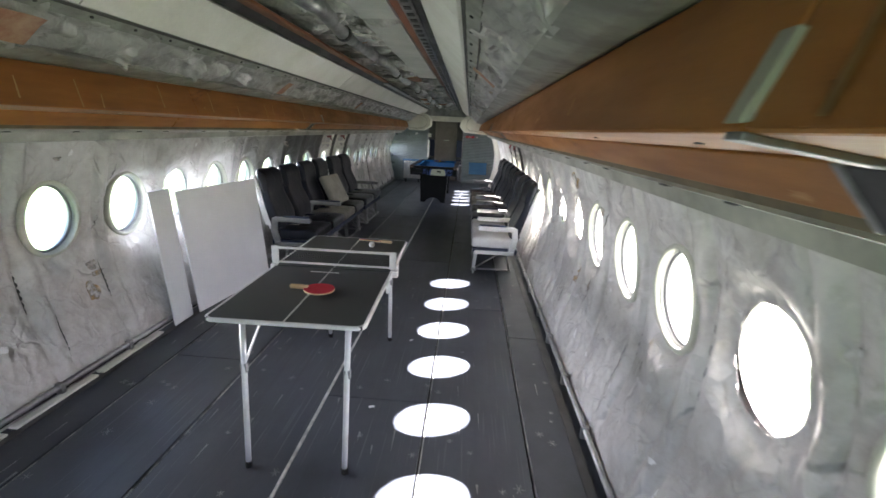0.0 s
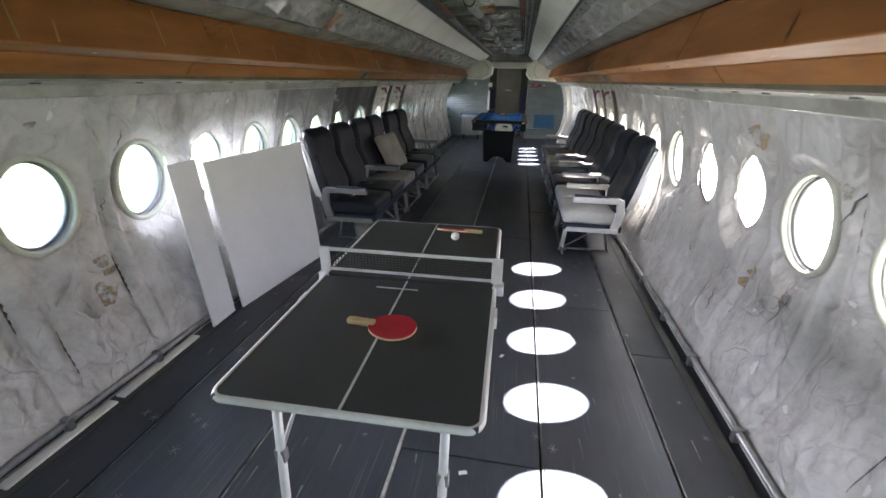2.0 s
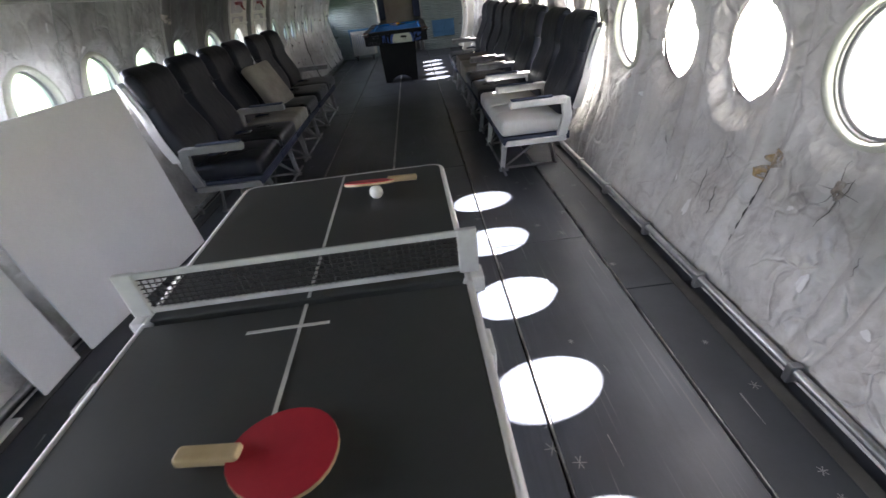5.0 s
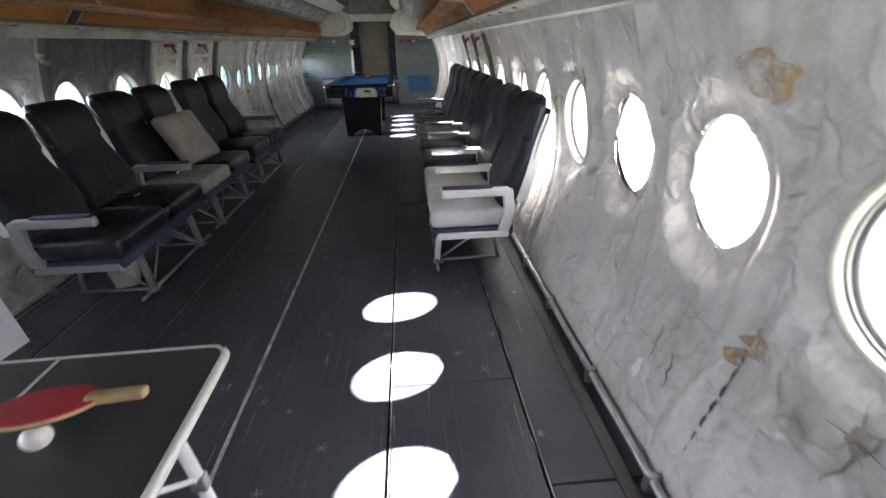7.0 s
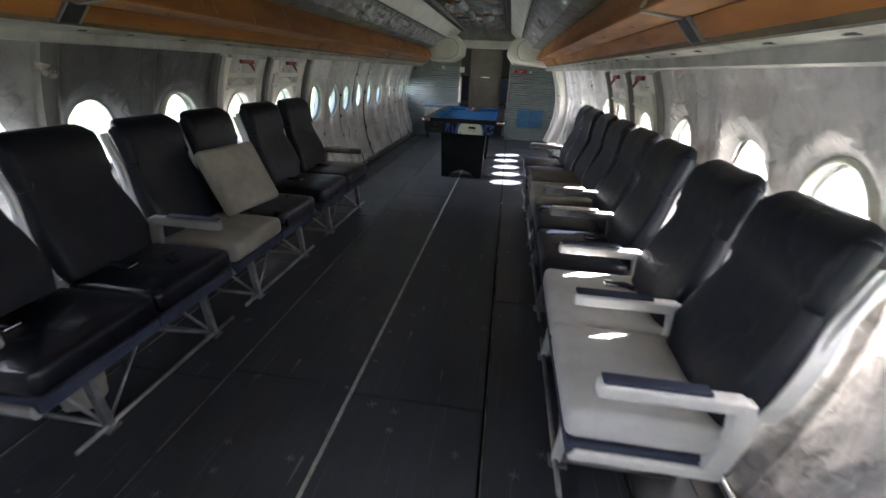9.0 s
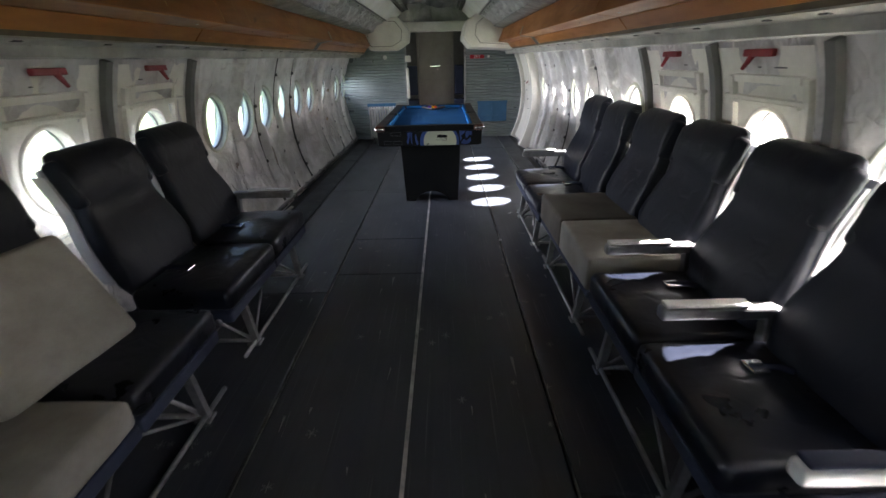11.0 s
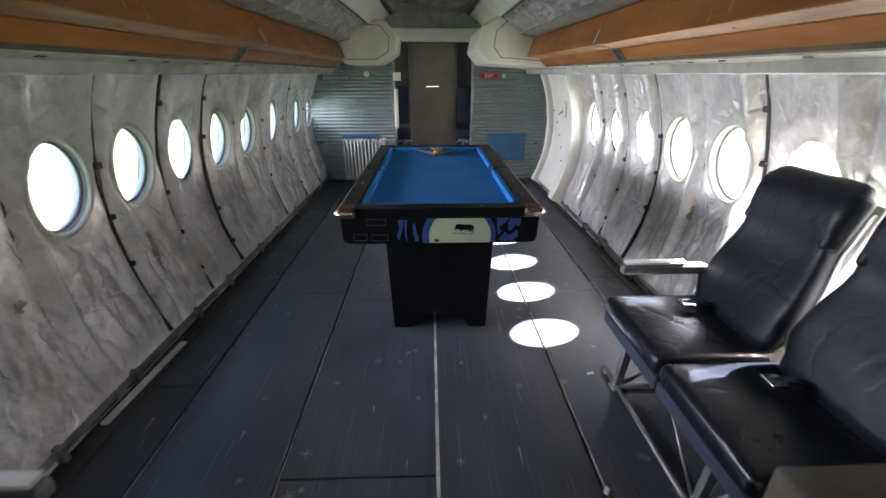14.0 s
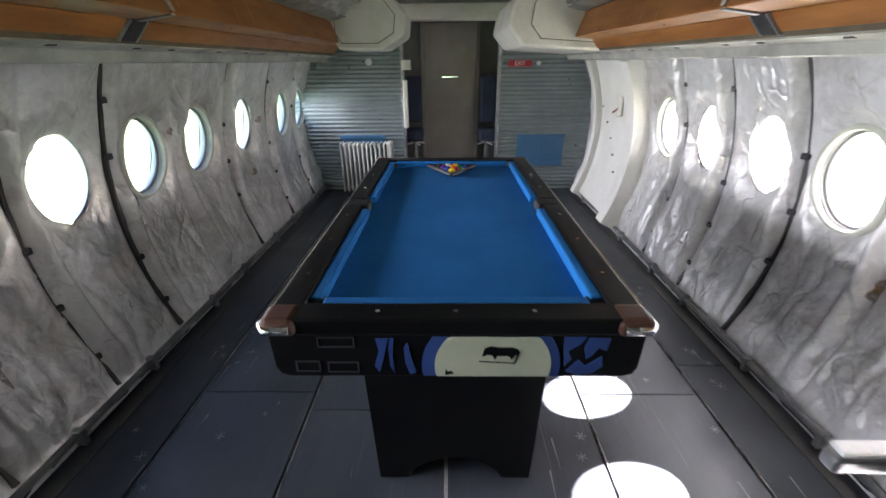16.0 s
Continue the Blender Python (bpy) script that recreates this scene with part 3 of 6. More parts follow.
def wall_marks(side):
    """Dark strips painted for the shade in creases and tears, tape patches and rusty stains, lying on the sheet."""
    r = random.Random(11 + side)
    wins = WINDOWS[side]

    def clear(y, th):
        return min(math.hypot((y - w) / A_WIN, (th - TH_WIN) * R / B_WIN) for w in wins) > 1.45

    tears, tape, rust, soil = bmesh.new(), bmesh.new(), bmesh.new(), bmesh.new()
    done = 0
    while done < 42:
        y, s = r.uniform(0.4, 12.8), r.uniform(-0.78, 0.36)
        th, ln, slope = TH_WIN + s / R, r.uniform(0.03, 0.20), r.uniform(-0.7, 0.7) if r.random() < 0.5 else r.uniform(-0.25, 0.25)
        n = 9
        yy = [y + slope * ln * k / n + 0.004 * math.sin(k * 1.7 + done) for k in range(n + 1)]
        tt = [th + ln * k / n / R for k in range(n + 1)]
        if not all(clear(a, b) for a, b in zip(yy, tt)) or tt[0] < TH0 + 0.05 or tt[-1] > TH1 - 0.03:
            continue
        w = r.uniform(0.0012, 0.0034)
        wd = [w * math.sin(math.pi * (0.06 + 0.88 * k / n)) for k in range(n + 1)]
        a = [tears.verts.new(p) for p in wall_points(side, [v - e for v, e in zip(yy, wd)], tt, 0.0035)]
        c = [tears.verts.new(p) for p in wall_points(side, [v + e for v, e in zip(yy, wd)], tt, 0.0035)]
        for k in range(n):
            tears.faces.new((a[k], c[k], c[k + 1], a[k + 1]))
        done += 1
    for cy, cz in (((2.935, 0.60),) if side > 0 else ()):
        for j in range(6):
            ang, ln, n = j * 1.05 + r.uniform(-0.3, 0.3), r.uniform(0.04, 0.10), 7
            yy = [cy + math.cos(ang) * ln * k / n + 0.006 * math.sin(k * 1.3 + j) * k / n for k in range(n + 1)]
            tt = [math.asin((cz - ZC) / R) + (math.sin(ang) * ln * k / n) / R for k in range(n + 1)]
            wd = [0.0020 * (1 - k / n) + 0.0003 for k in range(n + 1)]
            ny, nt_ = -math.sin(ang), math.cos(ang)
            a = [tears.verts.new(p) for p in wall_points(side, [v - e * ny for v, e in zip(yy, wd)], [v - e * nt_ / R for v, e in zip(tt, wd)], 0.0035)]
            c = [tears.verts.new(p) for p in wall_points(side, [v + e * ny for v, e in zip(yy, wd)], [v + e * nt_ / R for v, e in zip(tt, wd)], 0.0035)]
            for k in range(n):
                tears.faces.new((a[k], c[k], c[k + 1], a[k + 1]))
    # dark strips that paint the shade in the seam grooves along the ribs
    groove_strips, seed = bmesh.new(), 0 if side < 0 else 31
    for i, (wa, wb) in enumerate(zip(wins, wins[1:])):
        rib = (wa + wb) / 2
        for off, w in ((0.0, r.uniform(0.003, 0.006)), (0.112, r.uniform(0.0015, 0.004))):
            s0 = r.uniform(-0.85, -0.2) if r.random() < 0.7 else r.uniform(-0.2, 0.1)
            s1 = min(s0 + r.uniform(0.25, 0.9), 0.42)
            n = 24
            tt = np.array([TH_WIN + (s0 + (s1 - s0) * k / n) / R for k in range(n + 1)])
            tt = np.clip(tt, TH0 + 0.04, TH1 - 0.02)
            yy = rib + off - 0.03 * (vnoise(np.full(n + 1, rib * 1.3 + 9), tt * 1.6 + seed) - 0.5)
            wd = [w * (0.45 + abs(math.sin(k * 0.9 + i))) * math.sin(math.pi * (0.04 + 0.92 * k / n)) ** 0.6 for k in range(n + 1)]
            if rib > 12.4 or 6.7 < rib < 8.2 or not all(clear(p, q) for p, q in zip(yy, tt)):
                continue
            a = [groove_strips.verts.new(p) for p in wall_points(side, yy - wd, tt, 0.003)]
            c = [groove_strips.verts.new(p) for p in wall_points(side, yy + wd, tt, 0.003)]
            for k in range(n):
                groove_strips.faces.new((a[k], c[k], c[k + 1], a[k + 1]))
    tagged(part("rib_seams", groove_strips, M_STRAP, walls[side]), "dark strips painted for the shade in the rib seams", kind="stuff")
    known = {1: {"tape": ((3.53, 0.25, 0.018, 0.05), (2.87, 0.28, 0.02, 0.03)), "rust": ((3.35, 1.268, 0.085, 0.055), (3.22, 0.606, 0.055, 0.032), (9.70, 0.60, 0.025, 0.05)), "soil": ((2.935, 0.60, 0.022, 0.03),)},
             -1: {"tape": ((2.05, 0.35, 0.03, 0.02),), "rust": ((2.635, 0.45, 0.045, 0.075), (2.72, 0.55, 0.05, 0.02)), "soil": ((2.69, 0.61, 0.05, 0.028), (9.457, 0.475, 0.02, 0.13), (5.50, 1.31, 0.05, 0.03))}}[side]
    for bm, kind, count, lo, hi, ragged in ((tape, "tape", 34, 0.008, 0.020, 0.45), (rust, "rust", 9, 0.02, 0.045, 0.34), (soil, "soil", 8, 0.012, 0.032, 0.42)):
        fixed = known[kind]
        done = 0
        while done < count:
            y, th = r.uniform(0.6, 12.6), TH_WIN + r.uniform(-0.72, 0.42) / R
            ry, rt = r.uniform(lo, hi), r.uniform(lo, hi) * 1.2
            if done < len(fixed):
                y, z, ry, rt = fixed[done]
                th = math.asin((z - ZC) / R)
            elif not clear(y, th):
                continue
            n = 30
            ph = [r.uniform(0, 6.28) for _ in range(4)]
            rad = [1 + ragged * (0.45 * math.sin(2 * math.tau * k / n + ph[0]) + 0.3 * math.sin(3 * math.tau * k / n + ph[1]) + 0.25 * math.sin(5 * math.tau * k / n + ph[2])) for k in range(n)]
            ring_y = [y + ry * rad[k] * math.cos(2 * math.pi * k / n) for k in range(n)]
            ring_t = [th + rt * rad[k] * math.sin(2 * math.pi * k / n) / R for k in range(n)]
            rings = [[bm.verts.new(p) for p in wall_points(side, [y + (v - y) * f for v in ring_y], [th + (v - th) * f for v in ring_t], 0.005)] for f in (0.2, 0.4, 0.6, 0.8, 1.0)]
            bm.faces.new(rings[0])
            for p, q in zip(rings, rings[1:]):
                for k in range(n):
                    bm.faces.new((p[k], q[k], q[(k + 1) % n], p[(k + 1) % n]))
            done += 1
    for nm, bm, mat, lab in (("tears", tears, M_CREASE, "dark strips painted for the shade in creases and tears"), ("tape_patches", tape, M_TAPE, "pale tape patches"), ("rust_stains", rust, M_RUST, "orange rust and glue stains"), ("soil_stains", soil, M_SOIL, "brown stains")):
        tagged(part(nm, bm, mat, walls[side]), lab, kind="stuff")


def fuselage_skin():
    ths = np.radians(np.arange(0, 360, 2.0))
    ys = np.arange(Y0 - 0.1, Y1 + 0.2, 0.07)
    ro = R + 0.09
    Y, T = np.meshgrid(ys, ths, indexing="ij")
    Yn, Tn, inside = Y.copy(), T.copy(), np.zeros(Y.shape, int)
    for side in (-1, 1):
        mid = TH_WIN if side > 0 else math.pi - TH_WIN
        for w in WINDOWS[side]:
            s, d = (T - mid + math.pi) % (2 * math.pi) - math.pi - (0.07 / ro if side > 0 else -0.07 / ro), Y - w
            q = np.sqrt((d / 0.24) ** 2 + (s * ro / 0.34) ** 2)
            hit = q < 1
            k = np.where(hit, 1 / np.maximum(q, 0.05), 1)
            Yn, Tn = np.where(hit, w + d * k, Yn), np.where(hit, mid + (0.07 / ro if side > 0 else -0.07 / ro) + s * k, Tn)
            inside |= hit
    co = np.stack([XC + ro * np.cos(Tn), Yn, ZC + ro * np.sin(Tn)], axis=-1).reshape(-1, 3)
    n, m = Y.shape
    idx = np.arange(n * m).reshape(n, m)
    nxt = np.roll(idx, -1, axis=1)
    f = np.stack([idx[:-1], idx[1:], nxt[1:], nxt[:-1]], axis=-1).reshape(-1, 4)
    f = f[inside.reshape(-1)[f].sum(axis=1) < 4]
    me = bpy.data.meshes.new("fuselage_skin")
    me.from_pydata(co.tolist(), [], f.tolist() + [idx[-1].tolist()[::-1]])
    me.materials.append(M_SKIN)
    return tagged(new("fuselage_skin", me), "riveted aluminium outer skin of the aircraft", "fuselage", kind="structure")


def loft(loops, close=False):
    bm = bmesh.new()
    rings = [[bm.verts.new(p) for p in lp] for lp in loops]
    n = len(rings[0])
    pairs = list(zip(rings, rings[1:])) + ([(rings[-1], rings[0])] if close else [])
    for a, b in pairs:
        for k in range(n):
            bm.faces.new((a[k], a[(k + 1) % n], b[(k + 1) % n], b[k]))
    return bm


def oval(a, b, depth, n=32, wob=0.0, seed=0):
    """An oval in the wall's own frame: x into the cabin, y along it, z up."""
    return [(depth + (b * math.sin(2 * math.pi * k / n)) ** 2 * -0.30, a * math.cos(2 * math.pi * k / n), b * math.sin(2 * math.pi * k / n)) for k in range(n)]


def window_meshes():
    ring = loft([oval(A_WIN + 0.012, B_WIN + 0.012, 0.000), oval(A_WIN + 0.014, B_WIN + 0.014, 0.044), oval(A_WIN + 0.020, B_WIN + 0.020, 0.050), oval(A_WIN + 0.034, B_WIN + 0.034, 0.048),
                 oval(A_WIN + 0.040, B_WIN + 0.040, 0.040), oval(A_WIN + 0.040, B_WIN + 0.040, -0.010)], close=True)
    bmesh.ops.recalc_face_normals(ring, faces=ring.faces)
    reveal = loft([oval(A_WIN + 0.007, B_WIN + 0.007, 0.024), oval(A_WIN + 0.012, B_WIN + 0.012, -0.004), oval(A_WIN + 0.016, B_WIN + 0.018, -0.03), [(x - 0.04 * z, y, z + 0.07) for x, y, z in oval(0.265, 0.365, -0.092)]])
    gasket = loft([oval(A_WIN - 0.001, B_WIN - 0.001, 0.002), oval(A_WIN - 0.001, B_WIN - 0.001, 0.012), oval(A_WIN + 0.0135, B_WIN + 0.0135, 0.014)])
    torn_reveal = loft([oval(A_WIN + 0.018, B_WIN + 0.018, -0.004), oval(A_WIN + 0.018, B_WIN + 0.020, -0.03), [(x - 0.04 * z, y, z + 0.07) for x, y, z in oval(0.265, 0.365, -0.092)]])
    pane = bmesh.new()
    pane.faces.new([pane.verts.new(p) for p in oval(A_WIN + 0.013, B_WIN + 0.014, -0.02)])
    return mesh_of("window_frame", ring, M_RINGS, True), mesh_of("reveal", reveal, M_GREY, True), mesh_of("pane", pane, M_PANE), mesh_of("gasket", gasket, M_GASKET, True), mesh_of("reveal", torn_reveal, M_WHITE, True)


fuselage_skin()
walls = {s: lined_wall(s) for s in (-1, 1)}
for s in (-1, 1):
    wall_marks(s)
RING, REVEAL, PANE, GASKET, TORN_REVEAL = window_meshes()
count = 0
for side in (-1, 1):
    for y in WINDOWS[side]:
        count += 1
        torn = any(abs(y - t) < 0.01 for t in TORN[side])
        w = thing("window_%d" % count, "oval cabin window with a torn foil edge" if torn else "oval cabin window in a cream ring frame", "window", kind="structure")
        p = on_wall(side, y, TH_WIN)
        nrm = Vector((-side * math.cos(TH_WIN), 0, -math.sin(TH_WIN)))
        up = Vector((-side * math.sin(TH_WIN), 0, math.cos(TH_WIN)))
        rot = Matrix((nrm, Vector((0, -side, 0)) * -1 if side > 0 else Vector((0, -1, 0)), up)).transposed()
        rot.col[1] = up.cross(nrm)
        w.matrix_basis = Matrix.Translation(p) @ rot.to_4x4()
        pieces = [("reveal", TORN_REVEAL if torn else REVEAL), ("pane", PANE)] + ([] if torn else [("window_frame", RING), ("gasket", GASKET)])
        for nm, me in pieces:
            o = new(nm, me)
            o.parent = w
            if nm == "pane":
                o.visible_shadow = False

# added lamps at each west window stand in for bright sky, brightening the east side
for y in WINDOWS[-1]:
    lamp = bpy.data.lights.new("window_daylight", "AREA")
    lamp.shape, lamp.size, lamp.size_y, lamp.energy, lamp.color = "ELLIPSE", 0.27, 0.36, WEST_LAMP_WATTS, (0.96, 0.98, 1.0)
    lamp.spread = radians(80)
    at = on_wall(-1, y, TH_WIN, R - 0.004)
    lo = new("window_daylight", lamp)
    lo.matrix_world = look(at, at + Vector((1, 0, -0.18)))

# straps over the ribs
for side in (-1, 1):
    ws = WINDOWS[side]
    for i, (a, b) in enumerate(zip(ws, ws[1:])):
        y = (a + b) / 2
        if y > 8.9 and i % 4 != 3:
            th0, th1 = math.asin((0.06 - ZC) / R), math.asin((1.42 - ZC) / R)
            wd = 0.006 if y < 9.2 else 0.012
            bm = bmesh.new()
            rows = []
            for k in range(25):
                th = th0 + (th1 - th0) * k / 24
                yy = y - 0.01 + 0.010 * math.sin(k * 0.21 + i * 2.1)
                w2 = wd * (0.35 + 0.85 * abs(math.sin(k * 0.8 + i * 1.7)) * abs(math.sin(k * 0.31 + i)))
                rows.append([bm.verts.new(on_wall(side, yy + d, th, R - e)) for d, e in ((-w2, 0.002), (-w2, 0.033), (w2, 0.033), (w2, 0.002))])
            for p, q in zip(rows, rows[1:]):
                for k in range(3):
                    bm.faces.new((p[k], p[k + 1], q[k + 1], q[k]))
            strap = part("strap", bm, M_STRAP, walls[side])
            for k in range(5):
                if (k * 7 + i * 3) % 4 == 0:
                    continue
                th = th0 + (th1 - th0) * (0.12 + 0.19 * k)
                p, q = on_wall(side, y - 0.01 + 0.010 * math.sin((0.12 + 0.19 * k) * 24 * 0.21 + i * 2.1), th, R - 0.032), on_wall(side, y, th, R - 0.046)
                part("clamp", box((min(p.x, q.x) - 0.004, p.y - 0.020, p.z - 0.014), (max(p.x, q.x) + 0.004, p.y + 0.020, p.z + 0.014), 0.004, 1), M_DARKMETAL, strap)

# closing walls at both ends, behind the camera and behind the rear door
# unseen south wall: doorway added to let daylight in, dark to dim the front
bm = bmesh.new()
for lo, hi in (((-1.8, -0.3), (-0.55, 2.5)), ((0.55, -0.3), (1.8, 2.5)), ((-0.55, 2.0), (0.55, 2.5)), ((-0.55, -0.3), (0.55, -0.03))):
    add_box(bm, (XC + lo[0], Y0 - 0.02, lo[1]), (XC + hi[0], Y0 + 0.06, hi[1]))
tagged(part("wall_south", bm, M_DARK, None), "unseen dark closing wall with a doorway added for daylight", "wall", kind="structure")

# ---- ground outside ----
bm = bmesh.new()
bmesh.ops.create_grid(bm, x_segments=8, y_segments=8, size=600)
tagged(part("ground", bm, M_GRASS, None, at=pose(0, 0, -3.0)), "dry green grass field outside the aircraft", "ground", kind="structure")

# ---- floor ----
SEAMS = [-1.50, -1.14, -0.605, 0.0, 0.608, 1.15, 1.50]
floor_ob = part("floor", box((XC - 1.56, Y0, -0.08), (XC + 1.56, Y1, -0.02)), M_SUBFLOOR, None)
tagged(floor_ob, "dark grey worn floor boards with metal seam strips", "floor", kind="structure")
CUTS = [[1.2, 3.9, 6.4, 8.9, 11.4], [0.6, 2.7, 5.1, 7.5, 9.81, 12.2], [1.1, 3.5, 5.17, 7.74, 8.365, 9.70, 11.9], [0.2, 2.4, 5.13, 9.9, 12.4], [1.4, 3.8, 6.1, 9.80, 12.1], [0.9, 3.3, 5.6, 7.8, 10.0, 12.2]]
rnd = random.Random(4)
for c, cuts in enumerate(CUTS):
    ends = [Y0] + cuts + [Y1]
    for a, b in zip(ends, ends[1:]):
        dz = rnd.uniform(-0.0015, 0.0015)
        part("floor_board", box((XC + SEAMS[c] + 0.009, a + 0.003, -0.02), (XC + SEAMS[c + 1] - 0.009, b - 0.003, dz), 0.002, 1), M_FLOOR_EDGE_SHADED if c in (0, 5) else M_FLOOR, floor_ob)
for s in SEAMS[1:-1]:
    if s == 0.0:
        part("seam_strip", box((XC + s - 0.008, Y0, -0.02), (XC + s + 0.006, Y1, 0.0005)), M_STRIP, floor_ob, "bright worn metal seam strip")
    else:
        part("seam_strip", box((XC + s + 0.0025, Y0, -0.02), (XC + s + 0.0065, Y1, 0.0003)), M_SEAMDULL, floor_ob)
bm = bmesh.new()
for k in range(330):
    x, y = XC + rnd.uniform(-1.35, 1.35), rnd.uniform(0.2, 13.0)
    r0, a0 = rnd.uniform(0.012, 0.028), rnd.uniform(0, math.pi)
    for j in range(3):
        a = a0 + j * math.pi / 3 + rnd.uniform(-0.2, 0.2)
        d, n = Vector((math.cos(a), math.sin(a), 0)), Vector((-math.sin(a), math.cos(a), 0)) * 0.0016
        p = Vector((x, y, 0.0032))
        bm.faces.new([bm.verts.new(q) for q in (p - d * r0 - n, p + d * r0 - n, p + d * r0 + n, p - d * r0 + n)])
for k in range(240):
    x, y, ln = XC + rnd.uniform(-1.3, 1.3), rnd.uniform(1, 12), rnd.uniform(0.03, 0.16)
    bm.faces.new([bm.verts.new(q) for q in ((x, y, 0.003), (x + 0.0014, y, 0.003), (x + 0.0014 + rnd.uniform(-0.01, 0.01), y + ln, 0.003), (x + rnd.uniform(-0.01, 0.01), y + ln, 0.003))])
tagged(part("floor_scuffs", bm, M_SCUFF, floor_ob), "pale star-shaped scuffs on the floor", kind="stuff")

# ---- wall foot: pipe, angle, brackets ----
for side, nm in ((-1, "west"), (1, "east")):
    hx = XC + side * 1.48
    foot = thing("baseboard", "grey metal conduit and angle along the wall foot", "conduit", kind="structure")
    part("conduit", tube((hx - side * 0.015, Y0, 0.055), (hx - side * 0.015, 13.2, 0.055), 0.016, 10), M_METAL, foot, smooth=True)
    part("angle", box((min(hx, hx + side * 0.05), Y0, 0.002), (max(hx, hx + side * 0.05), 13.2, 0.032), 0.003, 1), M_DARKMETAL, foot)
    part("edge_angle", box((min(hx - side * 0.05, hx - side * 0.10), Y0, 0.001), (max(hx - side * 0.05, hx - side * 0.10), 13.2, 0.006), 0.001, 1), M_STRAP, foot)
    for k in range(26):
        yy = -0.4 + k * 0.52 + 0.05 * math.sin(k * 3.1)
        part("bracket", box((hx - side * 0.015 - 0.022, yy - 0.014, 0.002), (hx - side * 0.015 + 0.022, yy + 0.014, 0.078), 0.004, 1), M_METAL, foot)

# ---- hat racks: rail, lower board, upper board ----
for side in (-1, 1):
    s = side
    mir = lambda pts: [(XC + s * h, z) for h, z in pts]
    rack = thing("hat_rack", "varnished orange-brown wooden hat rack with a painted rail", "hat rack", kind="structure")
    rail = part("rail", prism(mir([(1.275, 1.408), (1.30, 1.402), (1.53, 1.43), (1.53, 1.475), (1.20, 1.475), (1.195, 1.462), (1.262, 1.446)]), Y0, 13.2), M_RAIL, rack, "chipped cream painted rail")
    for k in range(40):
        yy = -0.3 + k * 0.335 + 0.06 * math.sin(k * 2.3)
        part("clip", box((XC + s * 1.225 - 0.01, yy - 0.016, 1.452), (XC + s * 1.225 + 0.01, yy + 0.016, 1.464), 0.002, 1), M_DARKMETAL, rail)
    joints = [Y0, 0.69, 3.0, 5.36, 7.7, 10.03, 13.1]
    strip = [(1.23, 1.472), (1.204, 1.460), (1.184, 1.487), (1.21, 1.498)]
    lower = [(1.196, 1.492), (1.178, 1.484), (1.124, 1.543), (1.140, 1.556)]
    ledge = [(1.145, 1.558), (1.124, 1.546), (0.990, 1.564), (0.994, 1.580), (1.145, 1.575)]
    upper = [(1.006, 1.580), (0.986, 1.567), (1.050, 1.738), (1.068, 1.738)]
    for a, b in zip(joints, joints[1:]):
        part("under_strip", prism(mir(strip), a, b, 0.002), M_OLIVE, rack, "dirty olive strip under the boards")
        part("lower_board", prism(mir(lower), a + 0.004, b - 0.004, 0.003), M_WOOD, rack)
        part("ledge_board", prism(mir(ledge), a + 0.003, b - 0.003, 0.004), M_WOOD, rack)
        part("upper_board", prism(mir(upper), a + 0.003, b - 0.003, 0.003), M_WOOD_SHADED, rack)
        part("top_trim", prism(mir([(1.062, 1.745), (1.040, 1.739), (0.985, 1.745), (0.90, 1.768), (0.93, 1.79)]), a, b, 0.003), M_RAILGREY, rack)
        part("seam_back", prism(mir([(1.02, 1.585), (1.000, 1.580), (1.058, 1.735), (1.075, 1.735)]), b - 0.03, b + 0.03), M_WOODDARK, rack)
        if a in (0.69, 5.36, 10.03):
            part("joint_bracket", prism(mir([(1.19, 1.478), (1.174, 1.474), (1.112, 1.540), (1.13, 1.55)]), a - 0.038, a + 0.038, 0.003), M_DARKMETAL, rack, "dark metal joint bracket")
            part("ledge_bracket", prism(mir([(1.13, 1.546), (1.118, 1.539), (0.982, 1.558), (0.984, 1.566)]), a - 0.014, a + 0.014, 0.002), M_METAL, rack)
            part("joint_clip", prism(mir([(0.990, 1.574), (0.978, 1.572), (1.008, 1.650), (1.018, 1.648)]), a - 0.012, a + 0.012, 0.002), M_RAIL, rack, "pale metal joint clip")
            for d in (-0.045, 0.045):
                part("bracket_edge", prism(mir([(1.19, 1.478), (1.176, 1.473), (1.110, 1.541), (1.12, 1.55)]), a + d - 0.006, a + d + 0.006, 0.002), M_METAL, rack)
    for k in range(16):
        yy = -0.1 + k * 0.83 + 0.2 * math.sin(k * 2.2)
        part("nail", tube((XC + s * 1.06, yy, 1.5525), (XC + s * 1.06, yy, 1.5560), 0.006, 6), M_STRAP if k % 3 else M_CREAM, rack)
    for k in range(46):
        yy = -0.2 + k * 0.288 + 0.12 * math.sin(k * 1.9)
        if s > 0 and yy < 6 and k % 3:
            continue
        v0, v1 = 0.12 + 0.1 * math.sin(k * 1.3), 0.62 + 0.28 * math.sin(k * 2.7)
        at_v = lambda v, y: (XC + s * (0.986 + 0.064 * v - 0.0035), y, 1.567 + 0.171 * v)
        bm = bmesh.new()
        bm.faces.new([bm.verts.new(q) for q in (at_v(v0, yy), at_v(v0, yy + 0.008), at_v(v1, yy + 0.026), at_v(v1, yy + 0.020))])
        bmesh.ops.solidify(bm, geom=list(bm.faces), thickness=0.0012)
        part("glue_streak", bm, M_GLUE, rack)


